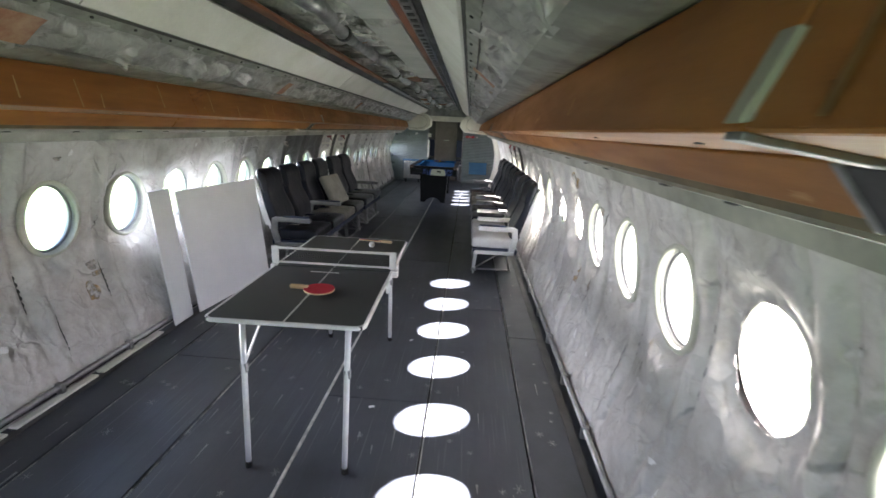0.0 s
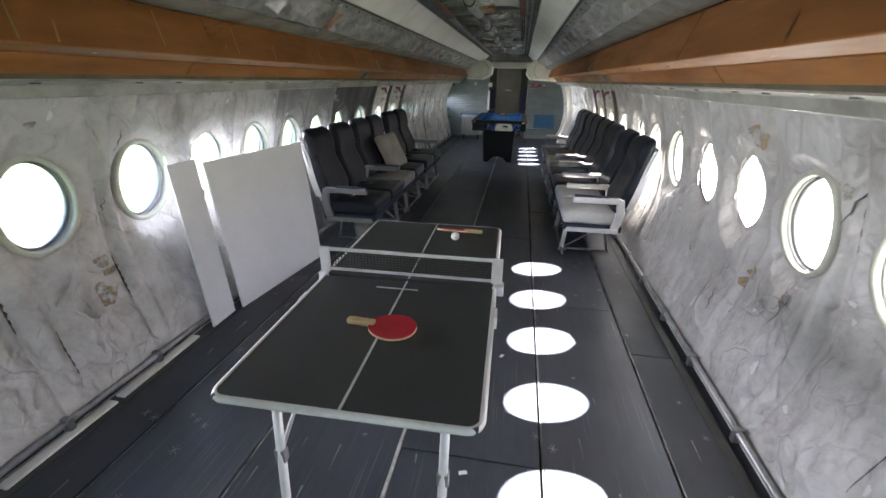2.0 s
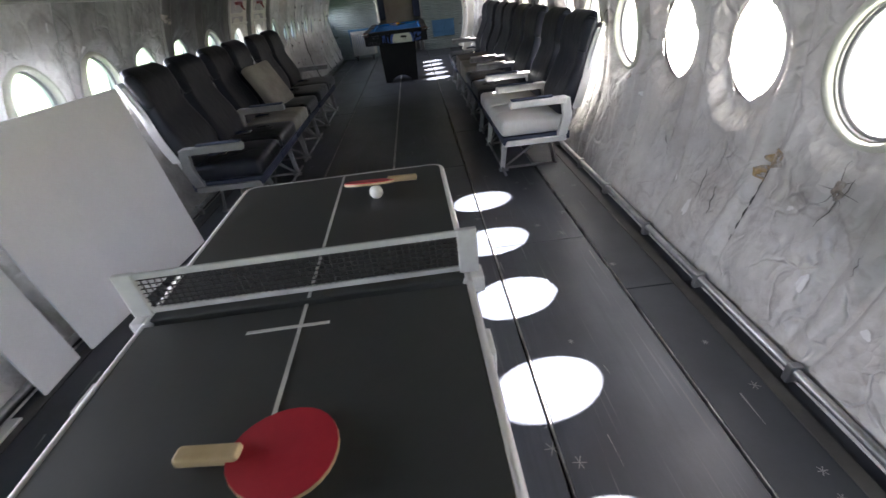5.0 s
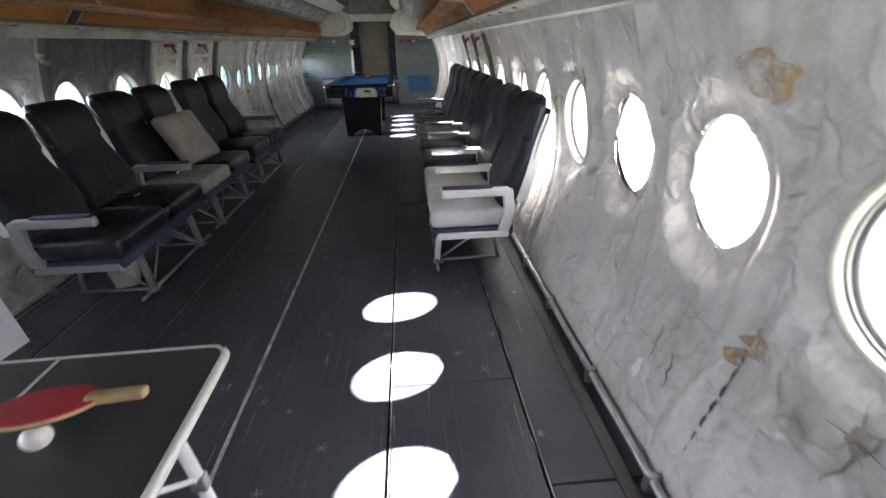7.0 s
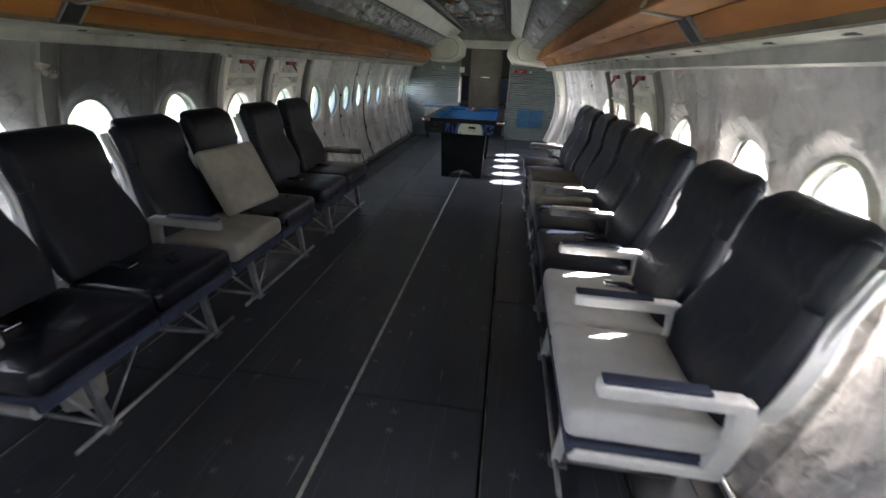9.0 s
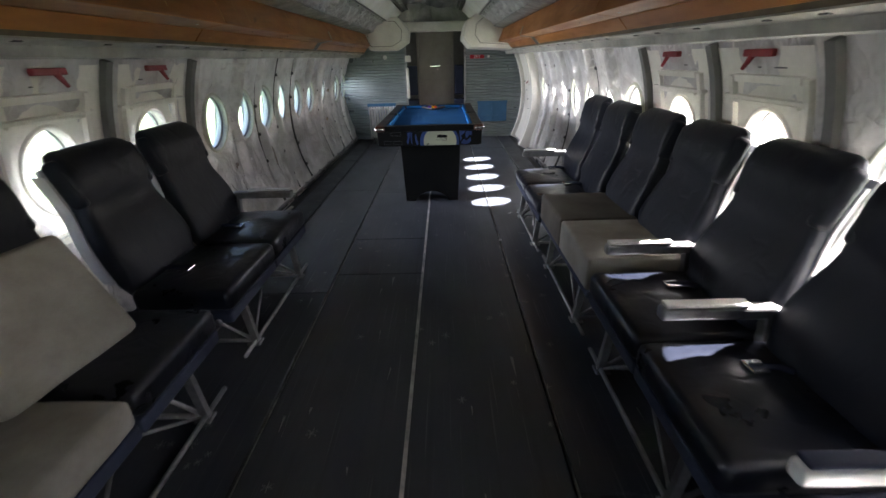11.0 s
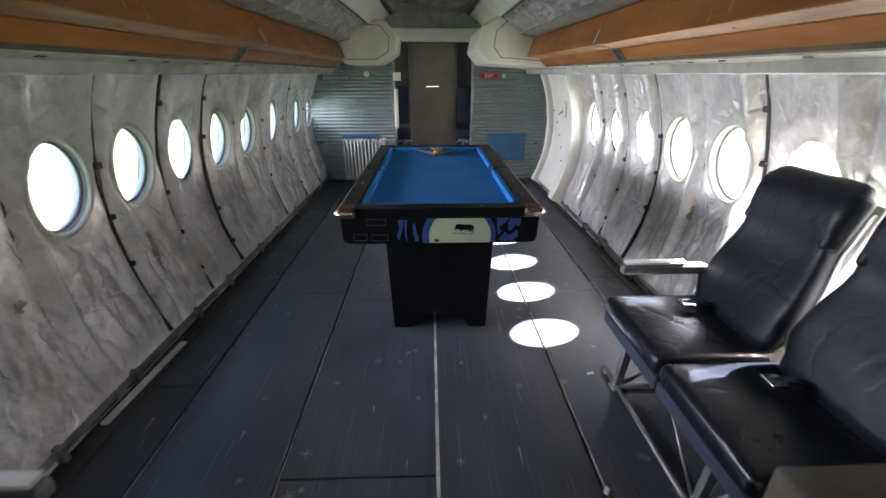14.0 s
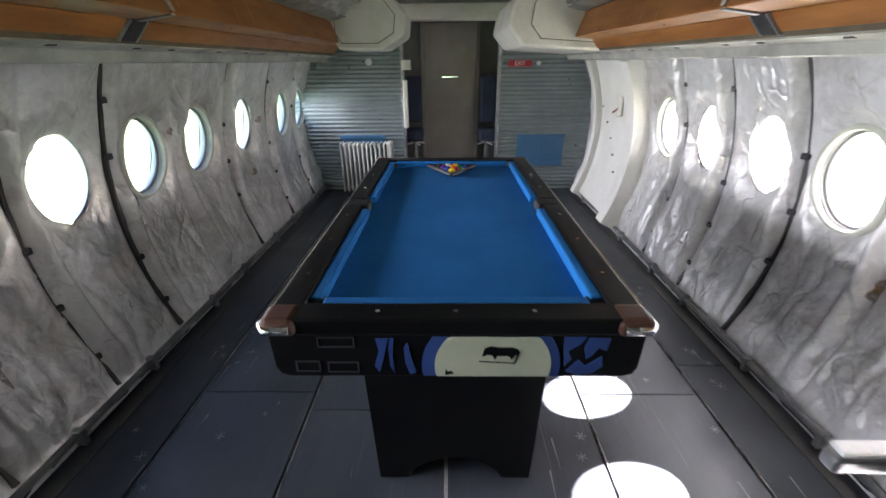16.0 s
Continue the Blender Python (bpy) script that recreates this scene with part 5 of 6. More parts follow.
def seat_unit(at, cushions, seats=2, label="", arm="shell", arms=(0, 1, 2), pitch=0.52, legs=None, top=0.435):
    """A double aircraft seat on a tube frame; x points to its back, y along the row."""
    u = thing("aircraft_seat", label, "seat", at=at, group="seats along the cabin walls")
    L = pitch * seats
    leg_mat = legs or M_METAL
    for i, mat in enumerate(cushions):
        y = (i + 0.5) * pitch
        foam, thick = mat is not M_LEATHER, top > 0.45
        block = soft_block((0.0, y - pitch / 2 + 0.004, 0.305), (0.46, y + pitch / 2 - 0.004, top + 0.02), 0.018, 0.008, i * 5 + seats) if thick else soft_block((0.0, y - pitch / 2 + 0.004, 0.322), (0.46, y + pitch / 2 - 0.004, top), 0.032, 0.018, i * 5 + seats)
        part("cushion", block, mat if foam else M_LEATHER_GLOSS, u, smooth=True)
        back = part("backrest", backrest_mesh(pitch - 0.03, i), M_LEATHER, u, "black leather backrest", smooth=True, at=pose(0.40, y, 0))
        part("back_shell", prism([(0.515, 0.42), (0.535, 0.42), (0.70, 0.98), (0.682, 0.99)], y - 0.225, y + 0.225, 0.006), M_SHELL, u)
        for sg in (-1, 1):
            edge = [(0.47, 0.95), (0.54, 0.985), (0.62, 0.97), (0.69, 0.925), (0.75, 0.865), (0.81, 0.83), (0.88, 0.84), (0.96, 0.85)]
            band = bmesh.new()
            rows = []
            for z, ws in edge:
                x, yy = 0.085 + 0.30 * (z - 0.4), sg * (pitch / 2 - 0.017) * ws
                rows.append([band.verts.new((x + dx, yy + sg * dy, z)) for dx, dy in ((0.0, -0.012), (0.004, 0.006), (0.062, 0.004), (0.066, -0.012))])
            for p, q in zip(rows, rows[1:]):
                for k in range(4):
                    band.faces.new((p[k], p[(k + 1) % 4], q[(k + 1) % 4], q[k]))
            band.faces.new(rows[0])
            band.faces.new(rows[-1][::-1])
            bmesh.ops.recalc_face_normals(band, faces=band.faces)
            part("side_band", band, M_SHELL, back, "pale plastic side band")
            wing = soft_block((-0.036, -0.023, -0.105), (0.036, 0.023, 0.105), 0.0215, 0.004, i + sg)
            part("headrest_wing", wing, M_LEATHER, back, smooth=True, at=pose(0.192, sg * (pitch / 2 - 0.064), 0.92, sg * 4, 17, sg * 20))
        part("seat_pan", box((0.012, y - pitch / 2 + 0.004, 0.262), (0.5, y + pitch / 2 - 0.004, 0.303 if thick else 0.320), 0.010, 2), M_NAVY, u)
        if not foam or i == 1:
            part("belt", pipe([(0.40, y + 0.06, 0.452), (0.36, y + 0.075, 0.462), (0.30, y + 0.08, 0.458), (0.27, y + 0.08, 0.455)], 0.012, 6), M_NAVY, u, "dark woven seat belt", smooth=True)
            part("buckle", box((0.265, y + 0.05, 0.446), (0.325, y + 0.11, 0.464), 0.004), M_CHROME, u, "chrome belt buckle")
    for k in arms:
        y = k * pitch
        mat = M_SHELL if arm == "shell" else M_SHELL_SHADED if arm == "grey" else M_METAL
        a = bmesh.new()
        add_box(a, (0.06, y - 0.024, 0.52), (0.46, y + 0.024, 0.572), 0.014, 3)
        armp = part("armrest", a, mat, u, "pale plastic armrest")
        part("arm_pad", box((0.07, y - 0.022, 0.572), (0.36, y + 0.022, 0.586), 0.006), M_SHELL if arm == "metal" else M_NAVY, armp)
        part("arm_bracket", prism([(0.40, 0.30), (0.47, 0.30), (0.50, 0.44), (0.48, 0.56), (0.42, 0.56), (0.435, 0.44)], y - 0.02, y + 0.02, 0.006), mat, armp)
        if k in (0, seats):
            part("side_panel", prism([(0.02, 0.255), (0.47, 0.255), (0.47, 0.295), (0.04, 0.295)], y - 0.012, y + 0.012, 0.006), mat, u)
    part("front_beam", tube((0.08, 0.0, 0.27), (0.08, L, 0.27), 0.018, 10), M_METAL, u, smooth=True)
    part("rear_beam", tube((0.38, 0.0, 0.27), (0.38, L, 0.27), 0.018, 10), M_METAL, u, smooth=True)
    for y in (0.2, L - 0.2):
        leg = part("front_leg", prism([(0.02, 0.012), (0.055, 0.012), (0.085, 0.275), (0.045, 0.275)], y - 0.014, y + 0.014, 0.003), leg_mat, u)
        part("rear_leg", tube((0.40, y, 0.275), (0.45, y, 0.02), 0.012, 8), M_METAL, u, smooth=True)
        part("floor_bar", tube((0.02, y, 0.018), (0.47, y, 0.018), 0.011, 8), M_METAL, u, smooth=True)
        part("diagonal", tube((0.06, y, 0.03), (0.39, y, 0.262), 0.009, 8), M_METAL, u, smooth=True)
        part("foot_plate", box((0.01, y - 0.03, 0.0), (0.08, y + 0.03, 0.014), 0.003, 1), M_METAL, u)
    part("front_floor_rail", tube((0.035, 0.04, 0.022), (0.035, L - 0.06, 0.022), 0.011, 8), M_METAL, u, smooth=True)
    part("front_diagonal", tube((0.05, 0.22, 0.03), (0.075, L * 0.52, 0.265), 0.007, 8), M_METAL, u, smooth=True)
    part("front_diagonal", tube((0.05, L - 0.22, 0.03), (0.075, L * 0.55, 0.265), 0.007, 8), M_METAL, u, smooth=True)
    return u


def west(y1):                    # the seats of the west wall face east
    return pose(-1.05, y1, 0, 0, 0, 180)


def east(y0):
    return pose(0.62, y0, 0, 0, 0, 0)


K, LG, BG = M_LEATHER, M_CUSH_LIGHT, M_CUSH_BEIGE
seat_unit(west(5.60), (K, K), label="double black leather aircraft seat on a tube frame", arms=(2,), arm="grey")
seat_unit(west(6.66), (K, BG), label="double black aircraft seat with one grey foam cushion", pitch=0.515, arms=(2,), arm="grey")
seat_unit(west(7.92), (K, K), label="double black leather aircraft seat with shiny cushions", pitch=0.57, arms=(0,), arm="metal")
seat_unit(east(4.725), (LG, LG), label="double aircraft seat with light grey cushions and pale armrests", pitch=0.52, legs=M_SHELL)
seat_unit(east(5.85), (K, K), label="double black leather aircraft seat with metal armrests", pitch=0.53, arms=(1, 2), arm="metal")
seat_unit(east(6.93), (BG, M_CUSH_BROWN), label="double aircraft seat with bare beige and brown foam cushions", pitch=0.53, arms=(), arm="metal", top=0.465)
seat_unit(pose(0.60, 7.985, 0), (K, K), label="double black leather aircraft seat at the row's end", pitch=0.515, arms=(2,), arm="metal", top=0.412)
loose = soft_block((-0.045, -0.235, 0.0), (0.045, 0.235, 0.43), 0.03, 0.0, 3)
tagged(part("loose_cushion", loose, M_CUSH_BEIGE, None, smooth=True, at=pose(-1.295, 6.25, 0.452, 0, -27, -8)), "square grey foam cushion leaning on a seat back", "cushion")


# ---- pool table ----
def pool_table():
    t = thing("pool_table", "black pool table with blue cloth and printed apron", "pool table", at=pose(-0.20, 10.225, 0))
    W, Ld, Z = 0.505, 1.0, 0.79
    part("bed", box((-W + 0.06, -Ld + 0.06, 0.70), (W - 0.06, Ld - 0.06, 0.752), 0.002, 1), M_CLOTH, t, "blue cloth bed")
    for sy in (-1, 1):
        rail = part("end_rail", prism([(-W + 0.07, Z - 0.05), (W - 0.07, Z - 0.05), (W - 0.07, Z), (-W + 0.07, Z)], sy * Ld - (0.085 if sy > 0 else 0), sy * Ld + (0.085 if sy < 0 else 0), 0.006), M_POOL, t)
        part("cushion", box((-W + 0.13, min(sy * (Ld - 0.085), sy * (Ld - 0.125)), 0.748), (W - 0.13, max(sy * (Ld - 0.085), sy * (Ld - 0.125)), 0.786), 0.008), M_CLOTH, rail, "blue cushion")
        for k in (-1, 0, 1):
            part("sight", tube((k * 0.21, sy * (Ld - 0.042), Z - 0.001), (k * 0.21, sy * (Ld - 0.042), Z + 0.0015), 0.007, 10), M_CHROME, rail)
    for sx in (-1, 1):
        for a, b in ((-1, 0), (0, 1)):
            y0, y1 = (-Ld + 0.07, -0.05) if a < 0 else (0.05, Ld - 0.07)
            rail = part("side_rail", box((min(sx * W, sx * (W - 0.085)), y0, Z - 0.05), (max(sx * W, sx * (W - 0.085)), y1, Z), 0.006), M_POOL, t)
            part("cushion", box((min(sx * (W - 0.085), sx * (W - 0.122)), y0 + 0.05, 0.748), (max(sx * (W - 0.085), sx * (W - 0.122)), y1 - 0.04, 0.786), 0.008), M_CLOTH, rail, "blue cushion")
            for k in range(3):
                yy = y0 + (y1 - y0) * (k + 0.7) / 3.2
                part("sight", tube((sx * (W - 0.042), yy, Z - 0.001), (sx * (W - 0.042), yy, Z + 0.0015), 0.007, 10), M_CHROME, rail)
        part("edge_strip", box((min(sx * W, sx * (W + 0.008)), -Ld + 0.06, Z - 0.02), (max(sx * W, sx * (W + 0.008)), Ld - 0.06, Z - 0.002), 0.002, 1), M_CHROME, t, "chrome edge strip")
        part("side_pocket", box((min(sx * W, sx * (W - 0.11)), -0.05, Z - 0.06), (max(sx * W, sx * (W - 0.11)), 0.05, Z + 0.001), 0.012), M_POCKET, t, "black rubber pocket")
        for sy in (-1, 1):
            part("corner_cap", box((min(sx * (W + 0.012), sx * (W - 0.085)), min(sy * (Ld + 0.012), sy * (Ld - 0.085)), Z - 0.052), (max(sx * (W + 0.012), sx * (W - 0.085)), max(sy * (Ld + 0.012), sy * (Ld - 0.085)), Z + 0.003), 0.02, 3), M_CORNER, t, "brown corner cap")
            part("corner_trim", pipe([(sx * (W + 0.012), sy * (Ld - 0.07), Z - 0.026), (sx * (W + 0.014), sy * (Ld - 0.01), Z - 0.026), (sx * (W - 0.005), sy * (Ld + 0.014), Z - 0.026), (sx * (W - 0.07), sy * (Ld + 0.012), Z - 0.026)], 0.012, 8), M_CHROME, t, smooth=True)
            part("corner_pocket", tube((sx * (W - 0.095), sy * (Ld - 0.095), 0.70), (sx * (W - 0.095), sy * (Ld - 0.095), Z - 0.012), 0.055, 20), M_POCKET, t, "black corner pocket", smooth=False)
    ap = []
    for sy in (-1, 1):
        ap.append(part("end_apron", prism([(-W + 0.045, 0.60), (W - 0.045, 0.60), (W - 0.02, 0.608), (W - 0.008, 0.63), (W - 0.003, Z - 0.05), (-W + 0.003, Z - 0.05), (-W + 0.008, 0.63), (-W + 0.02, 0.608)], min(sy * (Ld - 0.005), sy * (Ld - 0.03)), max(sy * (Ld - 0.005), sy * (Ld - 0.03)), 0.004), M_POOL, t))
    for sx in (-1, 1):
        part("side_apron", box((min(sx * (W - 0.005), sx * (W - 0.03)), -Ld + 0.03, 0.60), (max(sx * (W - 0.005), sx * (W - 0.03)), Ld - 0.03, Z - 0.05), 0.004), M_POOL, t)
    part("underside", box((-W + 0.03, -Ld + 0.03, 0.60), (W - 0.03, Ld - 0.03, 0.64)), M_POOL, t)
    fy = -Ld + 0.003

    def disc(cx, cz, rx, rz, dy, zlo, zhi, n=40):
        bm = bmesh.new()
        pts = [(cx + rx * math.cos(2 * math.pi * k / n), max(zlo, min(zhi, cz + rz * math.sin(2 * math.pi * k / n)))) for k in range(n)]
        a = [bm.verts.new((x, fy - dy, z)) for x, z in pts]
        b = [bm.verts.new((x, fy + 0.001, z)) for x, z in pts]
        bm.faces.new(a)
        for k in range(n):
            bm.faces.new((a[k], b[k], b[(k + 1) % n], a[(k + 1) % n]))
        return bm
    def poly(pts, dy):
        bm = bmesh.new()
        a = [bm.verts.new((x, fy - dy, z)) for x, z in pts]
        back = [bm.verts.new((x, fy + 0.001, z)) for x, z in pts]
        bm.faces.new(a)
        for k in range(len(a)):
            bm.faces.new((a[k], back[k], back[(k + 1) % len(a)], a[(k + 1) % len(a)]))
        bmesh.ops.recalc_face_normals(bm, faces=bm.faces)
        return bm
    ring = part("print_ring", disc(0.095, 0.64, 0.188, 0.172, 0.0015, 0.606, 0.736, 64), M_POOLBLUE, ap[0], "printed blue ring")
    part("print_field", disc(0.100, 0.64, 0.158, 0.146, 0.0035, 0.606, 0.736, 64), M_POOLLOGO, ring, "printed cream field")
    part("print_mark", poly([(0.070, 0.674), (0.076, 0.700), (0.092, 0.708), (0.118, 0.703), (0.150, 0.704), (0.166, 0.698), (0.170, 0.684), (0.158, 0.678), (0.150, 0.664), (0.142, 0.676), (0.112, 0.676), (0.104, 0.664), (0.098, 0.678), (0.086, 0.680)], 0.0055), M_POOL, ring, "black printed emblem")
    part("print_mark", poly([(0.062, 0.656), (0.160, 0.650), (0.172, 0.690), (0.168, 0.691), (0.157, 0.653), (0.062, 0.659)], 0.005), M_POOL, ring)
    part("print_mark", poly([(-0.030, 0.612), (-0.005, 0.616), (-0.012, 0.626), (-0.022, 0.622), (-0.028, 0.632)], 0.0055), M_POOL, ring)
    for pts in (((-0.215, 0.728), (-0.180, 0.730), (-0.188, 0.700), (-0.200, 0.650), (-0.210, 0.618), (-0.222, 0.640), (-0.208, 0.690)),
                ((-0.176, 0.730), (-0.166, 0.730), (-0.172, 0.670), (-0.168, 0.615), (-0.180, 0.640), (-0.182, 0.700)),
                ((-0.140, 0.700), (-0.130, 0.716), (-0.120, 0.660), (-0.108, 0.618), (-0.126, 0.612), (-0.138, 0.650)),
                ((0.285, 0.735), (0.345, 0.735), (0.330, 0.712), (0.300, 0.690), (0.312, 0.664), (0.295, 0.640), (0.288, 0.690)),
                ((0.352, 0.733), (0.408, 0.730), (0.402, 0.690), (0.380, 0.700), (0.366, 0.676), (0.350, 0.664), (0.342, 0.700)),
                ((0.300, 0.622), (0.330, 0.660), (0.352, 0.640), (0.392, 0.672), (0.398, 0.640), (0.372, 0.615), (0.330, 0.610))):
        part("print_streak", poly(pts, 0.002), M_POOLBLUE, ap[0], "printed blue streak")
    for x0, x1, z0, z1 in ((-0.372, -0.272, 0.700, 0.734), (-0.440, -0.372, 0.618, 0.655), (-0.352, -0.266, 0.616, 0.652)):
        for lo, hi in (((x0, z0), (x1, z0 + 0.004)), ((x0, z1 - 0.004), (x1, z1)), ((x0, z0 + 0.004), (x0 + 0.004, z1 - 0.004)), ((x1 - 0.004, z0 + 0.004), (x1, z1 - 0.004))):
            part("print_bar", box((lo[0], fy - 0.002, lo[1]), (hi[0], fy + 0.001, hi[1])), M_PRINTGREY, ap[0])
    # pedestals with an arched foot
    for cy in (-0.72, 0.72):
        bm = bmesh.new()
        pts = [(-0.272, 0.0), (-0.175, 0.0)] + [(-0.175 + 0.35 * k / 14, 0.105 * math.sin(math.pi * k / 14) ** 0.6) for k in range(1, 14)] + [(0.175, 0.0), (0.272, 0.0), (0.298, 0.60), (-0.298, 0.60)]
        add_prism(bm, pts, cy - 0.13, cy + 0.13)
        part("pedestal", bm, M_POOL, t)
    part("stretcher", box((-0.09, -0.60, 0.30), (0.09, 0.60, 0.42), 0.006), M_POOL, t)


pool_table()
cols = [(0.75, 0.50, 0.02), (0.02, 0.05, 0.30), (0.55, 0.02, 0.02), (0.10, 0.02, 0.20), (0.75, 0.25, 0.02), (0.02, 0.22, 0.06), (0.02, 0.02, 0.02), (0.7, 0.65, 0.5)]
mats = [material("pool_ball_paint", c, 0.15, 0.0, c, 5, 0.05, 60, 0.0, 0.001, 0.04) for c in cols]
n = 0
for row in range(4):
    for k in range(row + 1):
        bm = bmesh.new()
        bmesh.ops.create_uvsphere(bm, u_segments=18, v_segments=12, radius=0.024)
        tagged(part("pool_ball", bm, mats[n % 8], None, smooth=True, at=pose(-0.20 + (k - row / 2) * 0.049, 10.87 + row * 0.0425, 0.776)), "glossy pool ball racked on the blue cloth", "pool ball", group="racked pool balls")
        n += 1
rack = thing("ball_rack", "black triangular ball rack on the cloth", "ball rack", at=pose(-0.20, 10.925, 0.752))
tri = [(-0.15, 0.125), (0.15, 0.125), (0.0, -0.125)]
for a, b in zip(tri, tri[1:] + tri[:1]):
    part("side", tube((*a, 0.02), (*b, 0.02), 0.012, 8), M_POCKET, rack)

# ---- rear bulkhead ----
YB = 13.2
bulk = thing("wall_north", "corrugated grey-green metal bulkhead with a central doorway", "wall", kind="structure")


def corrugated(x0, x1, side):
    """Horizontal corrugations, trimmed to the round of the fuselage."""
    bm = bmesh.new()
    rows, zs = [], np.arange(0.0, 1.86, 0.0045)
    for z in zs:
        lim = math.sqrt(max(0.01, (R + 0.05) ** 2 - (z - ZC) ** 2))
        xa, xb = (max(x0, XC - lim), x1) if side < 0 else (x0, min(x1, XC + lim))
        y = YB - 0.009 * math.sin(2 * math.pi * z / 0.045)
        rows.append([bm.verts.new((xa + (xb - xa) * k / 6, y, z)) for k in range(7)])
    for a, b in zip(rows, rows[1:]):
        for k in range(6):
            bm.faces.new((a[k], a[k + 1], b[k + 1], b[k]))
    return bm


part("corrugated_panel", corrugated(XC - 1.72, -0.72, -1), M_CORR, bulk, "ribbed grey-green metal panel", smooth=True)
part("corrugated_panel", corrugated(0.33, XC + 1.72, 1), M_CORR, bulk, "ribbed grey-green metal panel", smooth=True)
part("backing", box((XC - 1.72, YB + 0.02, -0.02), (-0.74, YB + 0.05, 2.3)), M_GREY, bulk)
part("backing", box((0.35, YB + 0.02, -0.02), (XC + 1.72, YB + 0.05, 2.3)), M_GREY, bulk)
part("header", box((-0.80, YB - 0.16, 1.78), (0.42, YB + 0.05, 1.925), 0.01), M_CREAM, bulk, "cream header beam over the doorway")
part("upper_fill", box((XC - 1.0, YB - 0.02, 1.92), (XC + 1.0, YB + 0.05, 2.4)), M_LINING, bulk)
for x in (-0.72, 0.33):
    part("jamb", box((x - 0.018, YB - 0.02, 0.0), (x + 0.018, YB + 0.06, 1.80), 0.004), M_METAL, bulk)
# blue framed recess panels low on the bulkhead
for x0, x1, z0, z1 in ((-1.45, -0.95, 0.30, 0.63), (0.56, 1.09, 0.28, 0.63)):
    fr = part("blue_panel", box((x0, YB - 0.022, z0), (x1, YB - 0.008, z1), 0.003, 1), M_BLUE, bulk, "blue painted louvre panel")
    part("frame", box((x0 - 0.01, YB - 0.034, z1 - 0.03), (x1 + 0.01, YB - 0.020, z1 + 0.01), 0.003, 1), M_BLUE, fr)
    part("divider", box(((x0 + x1) / 2 - 0.01, YB - 0.032, z0), ((x0 + x1) / 2 + 0.01, YB - 0.020, z1), 0.003, 1), M_BLUE, fr)
    part("lower_bar", box((x0, YB - 0.032, z0 + 0.09), (x1, YB - 0.020, z0 + 0.11), 0.003, 1), M_BLUE, fr)
# passage behind: side closets, door
YD = 13.62
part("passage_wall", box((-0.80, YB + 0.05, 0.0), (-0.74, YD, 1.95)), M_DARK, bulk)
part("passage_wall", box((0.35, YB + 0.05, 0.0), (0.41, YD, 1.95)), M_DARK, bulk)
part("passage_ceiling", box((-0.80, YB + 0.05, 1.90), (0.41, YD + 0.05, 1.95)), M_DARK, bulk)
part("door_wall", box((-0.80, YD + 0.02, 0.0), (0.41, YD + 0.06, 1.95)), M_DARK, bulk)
door = thing("door_1", "grey-brown cabin door with a pale slot handle", "door", at=pose(-0.20, YD, 0), kind="structure")
part("leaf", box((-0.30, -0.02, 0.01), (0.30, 0.015, 1.80), 0.006), M_DOOR, door)
for sx in (-1, 1):
    part("door_frame", box((sx * 0.32 - 0.018, -0.035, 0.0), (sx * 0.32 + 0.018, 0.02, 1.90), 0.004), M_DOOR, door)
part("slot_handle", box((-0.10, -0.028, 1.225), (0.09, -0.018, 1.243), 0.003, 1), M_CHROME, door)
for sx, x in ((-1, -0.62), (1, 0.235)):
    st = thing("crew_seat", "folded dark blue crew seat beside the doorway", "seat", at=pose(x, 13.42, 0))
    part("backrest", box((-0.09, -0.05, 0.75), (0.09, 0.05, 1.25), 0.03, 3), M_NAVY, st)
    part("cushion", box((-0.10, -0.14, 0.55), (0.10, 0.10, 0.68), 0.03, 3), M_NAVY, st)
    part("stand", tube((0, 0, 0.0), (0, 0, 0.56), 0.03, 10), M_METAL, st)
    for k in range(4):
        a = k * math.pi / 2 + 0.5
        part("foot", tube((0, 0, 0.52), (0.12 * math.cos(a), 0.12 * math.sin(a), 0.50), 0.01, 8), M_TUBE, st)
# exit sign
sign = thing("exit_sign", "small red exit sign with white letters", "sign", at=pose(0.54, YB - 0.03, 1.375))
part("plate", box((-0.125, -0.008, -0.03), (0.125, 0.010, 0.03), 0.004), M_SIGNRED, sign)
cu = bpy.data.curves.new("letters", "FONT")
cu.body, cu.size, cu.align_x, cu.align_y, cu.extrude = "EXIT", 0.055, "CENTER", "CENTER", 0.001
o = new("letters_source", cu)
me = bpy.data.meshes.new_from_object(o.evaluated_get(bpy.context.evaluated_depsgraph_get()))
bpy.data.objects.remove(o)
me.materials.clear()
me.materials.append(M_SIGN)
lt = new("letters", me)
lt.parent = sign
lt.matrix_basis = pose(0, -0.0125, 0, 90, 0, 0)
for x, z, r, nm, lab in ((-1.07, 1.40, 0.035, "wall_knob", "round white knob on the bulkhead"), (0.74, 1.375, 0.022, "wall_knob", "small grey knob beside the sign")):
    tagged(part(nm, tube((x, YB - 0.035, z), (x, YB + 0.004, z), r, 16), M_SIGN, None), lab, "knob")
tagged(part("switch_box", box((-0.72, YB - 0.05, 1.32), (-0.62, YB - 0.018, 1.42), 0.008), M_CREAM, None), "cream switch box on the doorway jamb", "switch")
tagged(part("phone_holder", box((-0.715, YB - 0.06, 0.72), (-0.665, YB - 0.018, 1.22), 0.01), M_CREAM, None), "slim cream wall unit on the doorway jamb", "wall unit")

